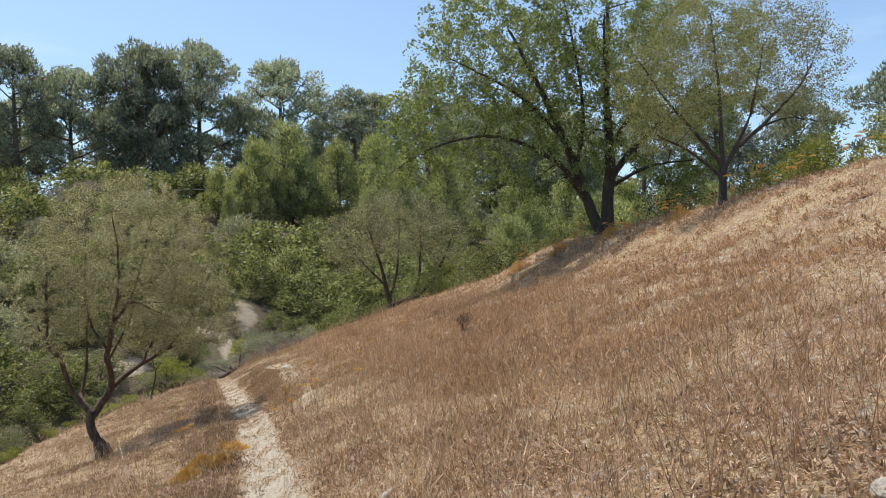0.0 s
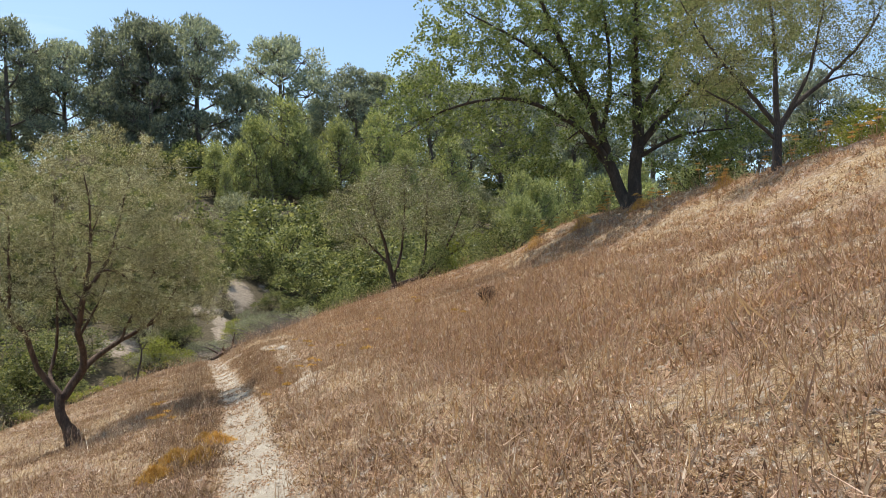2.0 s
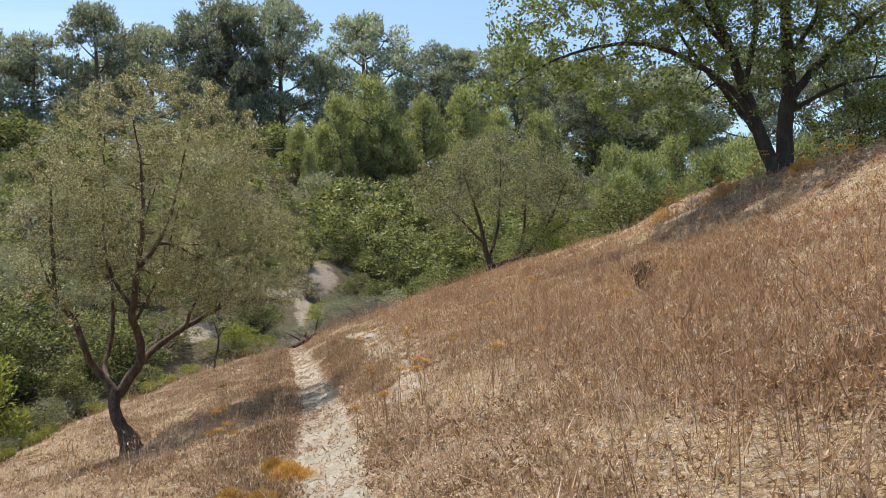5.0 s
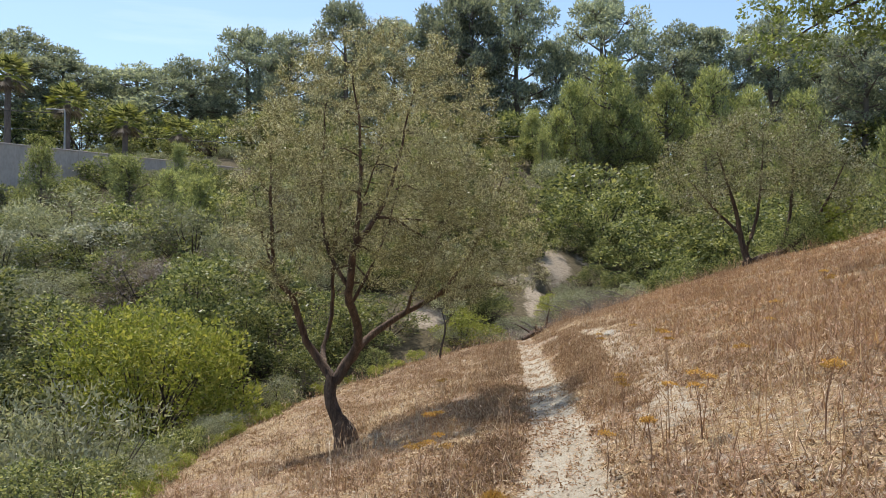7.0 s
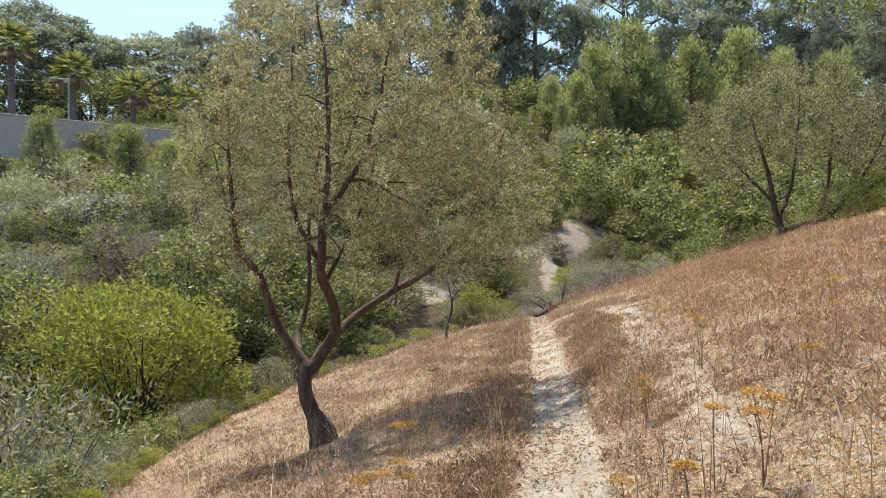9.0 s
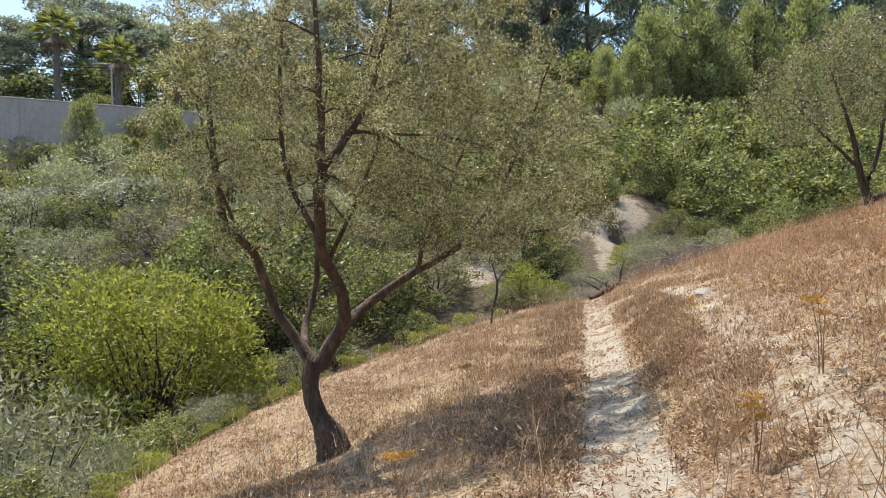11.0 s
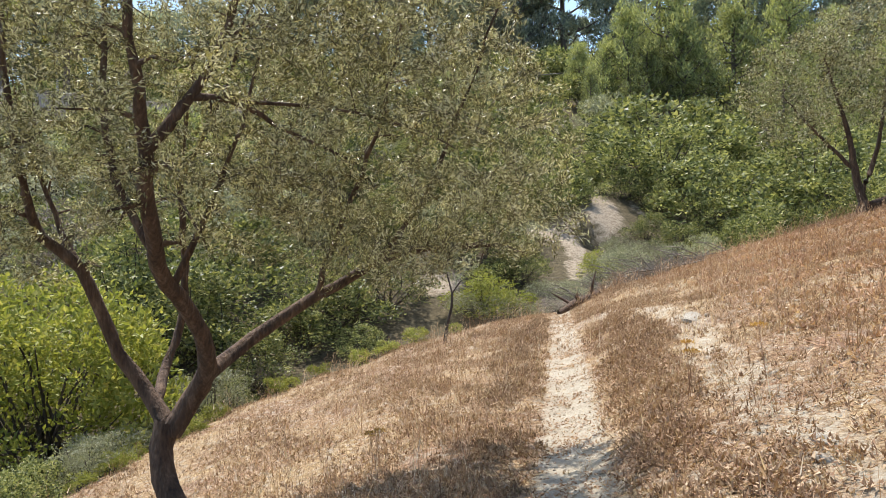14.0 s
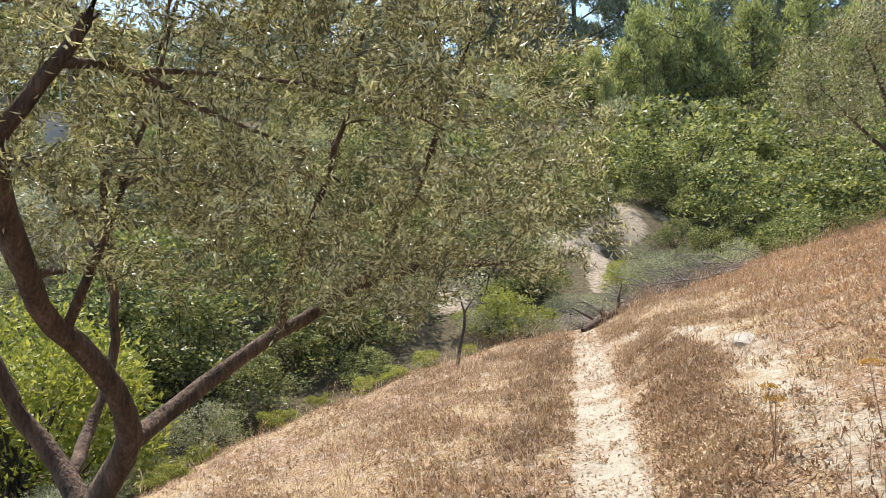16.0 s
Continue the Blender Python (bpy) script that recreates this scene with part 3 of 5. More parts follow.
# ---- the big tree on the slope ----
tree("carob_tree", placed(11.4, 26.6, 0.080),
     [(0.1, 0, -0.2, 0.46), (0.05, 0, 0.15, 0.34), (0.0, 0, 0.5, 0.30)],
     [[(-0.1, 0, 0.2, 0.21), (-0.45, 0.1, 1.2, 0.180), (-0.9, 0, 2.6, 0.150), (-1.9, -0.3, 4.8, 0.105), (-3.2, -0.5, 7.4, 0.040)],
      [(0.2, 0, 0.3, 0.23), (0.32, 0.1, 1.4, 0.215), (0.55, 0.2, 2.6, 0.190), (0.6, 0.3, 5.0, 0.130), (0.9, 0.4, 8.0, 0.070), (0.9, 0.4, 10.5, 0.024)],
      [(0.45, 0.15, 2.0, 0.135), (1.3, 0.0, 3.0, 0.105), (2.8, -0.3, 4.3, 0.070), (4.8, -0.5, 5.6, 0.028)],
      [(-0.55, 0.05, 1.6, 0.096), (-1.8, -0.3, 2.7, 0.080), (-3.8, -0.6, 3.5, 0.056), (-6.0, -0.7, 3.2, 0.036), (-7.8, -0.6, 2.2, 0.012)],
      [(-0.3, 0.2, 1.0, 0.105), (-0.9, 0.9, 2.4, 0.080), (-1.6, 2.2, 4.4, 0.046), (-2.0, 3.0, 6.4, 0.024)],
      [(0.6, 0.3, 4.0, 0.090), (0.0, -1.2, 5.6, 0.060), (-0.4, -2.4, 7.2, 0.030)],
      [(-0.85, 0, 2.4, 0.085), (-0.6, -0.4, 4.2, 0.065), (-0.9, -0.8, 6.4, 0.045), (-1.4, -1.0, 9.0, 0.016)],
      [(-1.3, -0.1, 3.5, 0.075), (-3.0, -0.5, 5.0, 0.055), (-5.4, -0.8, 6.2, 0.020)],
      [(0.6, 0.25, 3.2, 0.080), (2.0, 0.4, 5.2, 0.060), (3.2, 0.4, 7.8, 0.022)],
      [(0.4, 0.1, 1.7, 0.075), (1.6, -0.8, 2.3, 0.050), (3.0, -1.4, 2.4, 0.018)]],
     [(-0.6, 0, 8.2, 5.0, 4.4, 3.6), (-3.6, -0.6, 6.4, 3.4, 3.2, 2.7), (3.6, 0.1, 6.2, 3.4, 3.4, 2.8), (-5.6, -0.6, 4.2, 2.5, 2.0, 1.7), (-7.2, -0.5, 2.9, 1.6, 1.5, 1.3), (-2.4, 0.3, 2.9, 3.2, 2.6, 1.9), (2.6, 0.2, 2.9, 3.0, 2.4, 1.8), (-0.6, 0.0, 5.2, 3.8, 3.4, 2.2)],
     BROAD_LEAF, DARK_BARK, 260, 2900, 88000, (0.115, 0.066), 21,
     "large dark-trunked tree with fresh green open crown on the dry slope", spread=0.09, thin=2.4)

tree("almond_tree", placed(11.6, 18.7, 0.1),
     [(0, 0, -0.2, 0.18), (0.02, 0, 0.2, 0.115), (0.05, 0, 0.7, 0.10), (0.12, 0, 1.15, 0.10)],
     [[(0.1, 0, 1.0, 0.078), (0.1, 0, 2.0, 0.060), (0.2, 0.1, 3.2, 0.040), (0.1, 0.1, 5.2, 0.015)],
      [(0.1, 0, 1.0, 0.085), (0.6, 0.1, 1.6, 0.066), (1.5, 0, 2.3, 0.045), (2.6, -0.1, 3.4, 0.030), (3.4, -0.1, 5.0, 0.012)],
      [(0.1, 0, 1.1, 0.060), (-0.4, 0.2, 1.9, 0.048), (-1.2, 0.4, 3.0, 0.032), (-1.9, 0.5, 4.2, 0.015)],
      [(0.3, 0.05, 1.3, 0.05), (0.8, -0.3, 2.4, 0.038), (1.2, -0.5, 4.2, 0.014)],
      [(0.05, 0, 0.8, 0.045), (-0.9, -0.1, 1.5, 0.034), (-1.9, -0.3, 1.9, 0.012)],
      [(1.2, 0, 2.1, 0.035), (2.2, 0.2, 2.4, 0.024), (3.2, 0.3, 2.3, 0.010)]],
     [(0.5, 0, 4.4, 2.6, 2.2, 1.9), (2.2, 0, 3.9, 1.7, 1.5, 1.5), (-1.2, 0.2, 3.4, 1.6, 1.4, 1.5), (2.8, 0.1, 2.6, 1.1, 1.1, 0.8), (-1.6, -0.1, 2.2, 1.1, 1.0, 0.8)],
     THIN_LEAF, DARK_BARK, 150, 1500, 36000, (0.075, 0.026), 31, "thin half-bare tree with dull sparse leaves on the slope", spread=0.09, thin=1.5)

# ---- the olive at the far edge of the field ----
tree("olive_tree", placed(5.2, 39.2, 0.15),
     [(-0.1, 0, -0.2, 0.34), (-0.12, 0, 0.15, 0.24), (-0.05, 0, 0.4, 0.22)],
     [[(-0.1, 0, 0.2, 0.14), (-0.35, 0, 1.1, 0.105), (-0.6, -0.1, 2.4, 0.07), (-1.2, -0.2, 4.4, 0.02)],
      [(0.0, 0, 0.25, 0.15), (0.5, 0, 0.45, 0.13), (1.2, -0.1, 0.7, 0.11), (2.0, -0.15, 1.5, 0.08), (2.6, -0.2, 2.5, 0.05), (3.2, -0.2, 3.8, 0.02)],
      [(0.9, 0, 0.6, 0.10), (1.3, 0.2, 1.4, 0.075), (1.5, 0.3, 2.8, 0.05), (1.6, 0.3, 4.8, 0.018)],
      [(-0.2, 0, 0.7, 0.085), (0.2, 0.2, 1.8, 0.06), (0.4, 0.2, 3.2, 0.04), (0.5, 0.2, 5.0, 0.015)],
      [(-0.4, 0, 1.3, 0.06), (-1.2, 0.1, 2.2, 0.045), (-2.2, 0.1, 3.4, 0.015)],
      [(1.9, -0.15, 1.4, 0.05), (2.7, -0.4, 1.8, 0.035), (3.6, -0.5, 2.4, 0.012)]],
     [(0.4, 0, 4.2, 2.8, 2.6, 1.9), (-1.7, 0, 3.5, 1.9, 1.8, 1.8), (2.6, 0, 3.3, 1.7, 1.8, 1.7)] ,
     OLIVE_LEAF, BARK, 130, 1000, 27000, (0.10, 0.032), 41, "spreading olive tree with leaning forked trunk at the field edge", spread=0.1, thin=1.6)


# ---- scrub and woods ----
def shrub_kind(name, leaf, n, leaf_size, lobes, seed, label, category="shrub", bark=DARK_BARK, far=True, loose=1.0):
    """A bush about one metre across and high, to be set out in many sizes: domed lobes, each with sprigs of leaves on its skin."""
    rng = np.random.RandomState(seed)
    root = new(name)
    tagged(root, label, category, "scrub of the gully and slopes")
    blobs, sprigs = [], []
    for i in range(lobes):
        a, r = rng.uniform(0, 6.283), 0.38 * math.sqrt(rng.uniform(0, 1))
        h = (0.16 + 0.56 * rng.uniform(0, 1) ** 0.6) * math.sqrt(max(0.05, 1 - (r / 0.47) ** 2))
        size = rng.uniform(0.10, 0.19)
        blobs.append((r * math.cos(a), r * math.sin(a), h, size, size, size * rng.uniform(0.75, 1.1)))
        for k in range(9):
            d = unit(rng.normal(0, 1, 3) + [0.6 * math.cos(a), 0.6 * math.sin(a), 0.9])
            q = size * rng.uniform(0.22, 0.42)
            c = np.array(blobs[-1][:3]) + d * size * rng.uniform(0.8, 1.12) * loose
            sprigs.append((*c, q, q, q * rng.uniform(0.8, 1.5)))
    stems = [smooth_line([(0.05 * rng.normal(), 0.05 * rng.normal(), -0.1, 0.009), (b[0] * 0.5 + 0.03 * rng.normal(), b[1] * 0.5 + 0.03 * rng.normal(), b[2] * 0.5, 0.006), (b[0], b[1], b[2] + b[5] * 0.3, 0.002)], 0.2) for b in blobs]
    v, f = tubes(stems, 3)
    part("branchwork", mesh_of("branchwork", v, f, bark, True), root)
    at, way = in_blobs(int(n * 0.62), sprigs, seed + 1, 0.2)
    body, way1 = in_blobs(int(n * 0.26), blobs, seed + 4, 0.6)
    low, way2 = in_blobs(int(n * 0.12), [(0, 0, 0.16, 0.43, 0.43, 0.2)], seed + 2, 0.5)
    at, way = np.concatenate([at, body, low]), np.concatenate([way, way1, way2])
    at = at + rng.normal(0, 0.010, at.shape)
    at[:, 2] = np.abs(at[:, 2])
    v, f = leaves(at, way + np.array([0, 0, 0.7]), leaf_size[0], leaf_size[1], seed + 3, 0.6, far=far)
    part("foliage", mesh_of("foliage", v, f, leaf), root)
    return root


def young_pine_kind(leaf, seed, n, label):
    """A young pine with a full egg-shaped light crown, one metre high."""
    rng = np.random.RandomState(seed)
    root = new("young_pine")
    tagged(root, label, "tree", "young pines in the scrub")
    stem = smooth_line([(0, 0, -0.05, 0.022), (0.01, 0, 0.4, 0.016), (0, 0.01, 0.97, 0.003)], 0.1)
    arms, blobs = [stem], []
    for i in range(40):
        h = 0.10 + 0.82 * (i / 40)
        a = i * 2.4 + rng.uniform(-0.4, 0.4)
        r = 0.34 * (1.0 - h) ** 0.62 * min(1, 0.55 + h * 1.8) * rng.uniform(0.65, 1.2)
        tip = (r * math.cos(a), r * math.sin(a), h + 0.4 * r)
        arms.append(smooth_line([(0, 0, h - 0.02, 0.007), (tip[0] * 0.6, tip[1] * 0.6, h, 0.005), (*tip, 0.002)], 0.1))
        q = rng.uniform(0.035, 0.06)
        blobs += [(*tip, q, q, q * 1.7), (tip[0] * 0.72, tip[1] * 0.72, h + 0.3 * r + 0.03, q * 0.9, q * 0.9, q * 1.6), (tip[0] * 0.4, tip[1] * 0.4, h + 0.02, q * 1.1, q * 1.1, q * 1.2)]
    blobs.append((0, 0, 0.93, 0.03, 0.03, 0.08))
    v, f = tubes(arms, 4)
    part("trunk", mesh_of("trunk", v, f, PINE_BARK, True), root)
    at, way = in_blobs(n, blobs, seed + 1, 0.3)
    v, f = leaves(at, way * 0.8 + np.array([0, 0, 1.0]), 0.034, 0.012, seed + 2, 0.5, far=True)
    part("crown", mesh_of("crown", v, f, leaf), root)
    return root


def pine_kind(seed, label, crown_low=0.4, n=14000, flat=0.62):
    """A tall pine, one metre high: bare trunk, rising limbs, and a crown of cloudy masses made of many tufts of needles."""
    rng = np.random.RandomState(seed)
    root = new("pine_tree")
    tagged(root, label, "tree", "tall pines on the crest")
    lean = rng.normal(0, 0.02, 2)
    stem = smooth_line([(0, 0, -0.04, 0.02), (lean[0], lean[1], 0.45, 0.014), (lean[0] * 1.4, lean[1] * 1.4, 0.9, 0.004)], 0.08)
    arms, tufts, count = [], [], 18
    for i in range(count):
        k = i / (count - 1)
        h = crown_low + (0.90 - crown_low) * k
        a = i * 2.4 + rng.uniform(-0.6, 0.6)
        reach = (0.10 + 0.12 * math.sin(math.pi * min(1, 0.25 + 0.75 * k))) * rng.uniform(0.55, 1.2) * (0.35 if k > 0.93 else 1)
        c = np.array([lean[0] * h * 1.5 + reach * math.cos(a), lean[1] * h * 1.5 + reach * math.sin(a), h])
        size = rng.uniform(0.085, 0.13)
        arms.append(smooth_line([(lean[0] * h * 1.5, lean[1] * h * 1.5, h - 0.10, 0.007), (c[0] * 0.55, c[1] * 0.55, h - 0.06, 0.005), (c[0], c[1], h - 0.01, 0.002)], 0.1))
        for j in range(26):
            d = unit(rng.normal(0, 1, 3) * [1, 1, 0.8] + [0, 0, 0.35])
            q = size * rng.uniform(0.2, 0.36)
            e = c + d * [size, size, size * flat] * rng.uniform(0.75, 1.12)
            tufts.append((*e, q, q, q * 0.8))
            if j % 4 == 0:
                arms.append(np.array([[*(c - [0, 0, 0.02]), 0.003], [*((c + e) / 2), 0.002], [*e, 0.001]]))
    v, f = tubes([stem], 7)
    part("trunk", mesh_of("trunk", v, f, PINE_BARK, True), root)
    v, f = tubes(arms, 3)
    part("branchwork", mesh_of("branchwork", v, f, PINE_BARK, True), root)
    at, way = in_blobs(n, tufts, seed + 1, 0.3)
    v, f = leaves(at, way + np.array([0, 0, 0.7]), 0.021, 0.010, seed + 2, 0.6, far=True)
    part("crown", mesh_of("crown", v, f, PINE_LEAF), root)
    return root


used = set()


def set_out(kind, x, y, tall, wide, turn=0.0, sink=0.02, label="", z=None):
    """One more of a kind at that place: the first use moves the original, later ones are copies sharing its meshes."""
    spot = Vector((x, y, (float(height(x, y)) if z is None else z) - sink * tall))
    m = Matrix.Translation(spot) @ Matrix.Rotation(turn, 4, "Z")
    if kind.name not in used:
        used.add(kind.name)
        kind.matrix_basis = m @ Matrix.Diagonal((wide, wide, tall, 1))
        ob = kind
    else:
        own = kind.scale.copy()
        kind.scale = (wide, wide, tall)
        ob = copy_thing(kind, m)
        kind.scale = own
    return tagged(ob, label)


PINES = [pine_kind(s, l, c) for s, l, c in ((101, "tall dark green pine with a bare trunk", 0.30), (102, "tall pine with a billowing dark crown", 0.22), (103, "tall slender pine with an open crown", 0.36))]
YOUNG = [young_pine_kind(YOUNG_PINE_LEAF, 111, 5600, "light green young pine among the scrub"), young_pine_kind(YOUNG_PINE_LEAF, 112, 5600, "bushy yellow-green young pine among the scrub")]
MASTIC = [shrub_kind("mastic_shrub", SHRUB_LEAF, 4600, (0.029, 0.020), 17, 121, "dense dark green mastic shrub on the gully side"), shrub_kind("mastic_shrub", SHRUB_LEAF, 4600, (0.029, 0.020), 14, 122, "rounded green mastic shrub on the gully side")]
GREY = [shrub_kind("grey_shrub", GREY_LEAF, 4600, (0.036, 0.012), 22, 131, "soft grey-green shrub beside the gully", loose=1.15)]
FEATHERY = [shrub_kind("feathery_shrub", GREY_LEAF, 7000, (0.045, 0.009), 13, 135, "feathery grey-green upright shrub beside the gully", loose=1.5)]
SILVER = [shrub_kind("silver_shrub", SILVER_LEAF, 3200, (0.036, 0.019), 20, 137, "pale silvery-leaved shrub on the gully side")]
DRY = [shrub_kind("dry_shrub", DRY_SHRUB, 3400, (0.060, 0.010), 18, 141, "dead grey-brown shrub with bare twigs")]
LIME = [shrub_kind("lime_shrub", LIME_LEAF, 4000, (0.034, 0.021), 20, 151, "bright yellow-green broadleaf shrub below the field")]
FRINGE = shrub_kind("fringe_plant", LIME_LEAF, 1100, (0.085, 0.032), 12, 153, "small yellow-green plant fringing the dry field")
BROADBUSH = shrub_kind("lime_shrub", LIME_LEAF, 14000, (0.028, 0.014), 30, 155, "bright yellow-green broadleaf bush below the field", far=False, loose=1.15)
FAR = [shrub_kind("mastic_shrub", SHRUB_LEAF, 2800, (0.044, 0.030), 17, 161, "dense dark green shrub on the opposite slope"), shrub_kind("mastic_shrub", SHRUB_LEAF, 2800, (0.044, 0.030), 13, 162, "rounded leafy shrub on the opposite slope"),
       shrub_kind("grey_shrub", GREY_LEAF, 3000, (0.050, 0.022), 21, 163, "grey-green shrub on the opposite slope"), shrub_kind("lime_shrub", SHRUB_LEAF, 2800, (0.040, 0.020), 14, 164, "leafy mid-green shrub on the opposite slope"),
       shrub_kind("dry_shrub", DRY_SHRUB, 2600, (0.07, 0.013), 15, 165, "dead grey-brown shrub on the opposite slope")]

rng = np.random.RandomState(77)
# tall pines on the far crest: x, y, top, and how wide
for i, (x, y, top, wide) in enumerate([(-40.7, 101, 31.3, 12), (-33, 104, 35.9, 13), (-27.4, 105.5, 33.5, 12), (-20.3, 107, 38.2, 13), (-17.4, 104, 36, 12), (-11.8, 108.6, 38.2, 13),
                                       (-6.5, 112, 32, 10), (-0.4, 109, 35.7, 15), (8.5, 109, 30.5, 13), (13, 108.6, 30.4, 12), (19.2, 107.7, 31.5, 12), (25, 112, 30, 13), (31, 110, 29, 13),
                                       (-45.5, 102.5, 32.7, 13), (-52.3, 98.9, 27.3, 13), (-58, 95.3, 27, 17), (-64.2, 90.9, 26.8, 13), (-68.2, 87.6, 28.6, 15), (-75, 84, 26, 14), (-24, 115, 31, 12), (-36, 112, 31, 12), (40, 108, 28, 14), (4, 118, 29, 12), (24, 92, 24, 12), (32, 90, 23, 12), (40, 86, 24, 12), (48, 82, 23, 12), (36, 98, 25, 12), (56, 78, 23, 12), (64, 72, 24, 12)]):
    tall = top + 1.4 - float(height(x, y))
    set_out(PINES[i % 3], x, y, tall, max(wide * 1.55, tall * 0.85), rng.uniform(0, 6.28))
for i in range(16):
    x = -100 + 9.6 * i + rng.uniform(-3, 3)
    y = 118 + rng.uniform(0, 30) - 0.25 * abs(x + 10)
    tall = rng.uniform(12, 18)
    set_out(PINES[i % 3], x, y, tall, tall * rng.uniform(0.9, 1.2), rng.uniform(0, 6.28))
for x, y, top in [(0, 82.3, 21.5), (-3.3, 82.2, 19.5), (-1.8, 80, 16.3), (1, 81, 18.4), (4.9, 82.2, 19.1), (8.9, 81.9, 19.8), (12, 81.5, 17.8), (-5, 82, 16.6), (16, 80, 17), (-7.5, 84, 17), (10.5, 74, 14.5), (7, 70, 12.5),
                  (-35.8, 52, 10.0), (-36, 60, 10.4), (-27.5, 49, 8.6), (-24.4, 48.5, 7.6), (-21.5, 46.5, 7.0), (20, 62, 10), (-2, 62, 8.8), (18, 58, 9.5), (24, 60, 10), (30, 58, 10.5), (36, 62, 11), (22, 50, 8.2), (28, 48, 8.5), (34, 46, 9), (15, 52, 7.6), (42, 56, 11), (20, 70, 12), (26, 72, 13), (33, 74, 13), (40, 70, 12), (38, 50, 10), (46, 48, 11)]:
    tall = max(2.5, top - float(height(x, y)))
    set_out(YOUNG[int(rng.randint(2))], x, y, tall, tall * rng.uniform(0.85, 1.1) * (1.2 if x < -20 else 1.1), rng.uniform(0, 6.28))

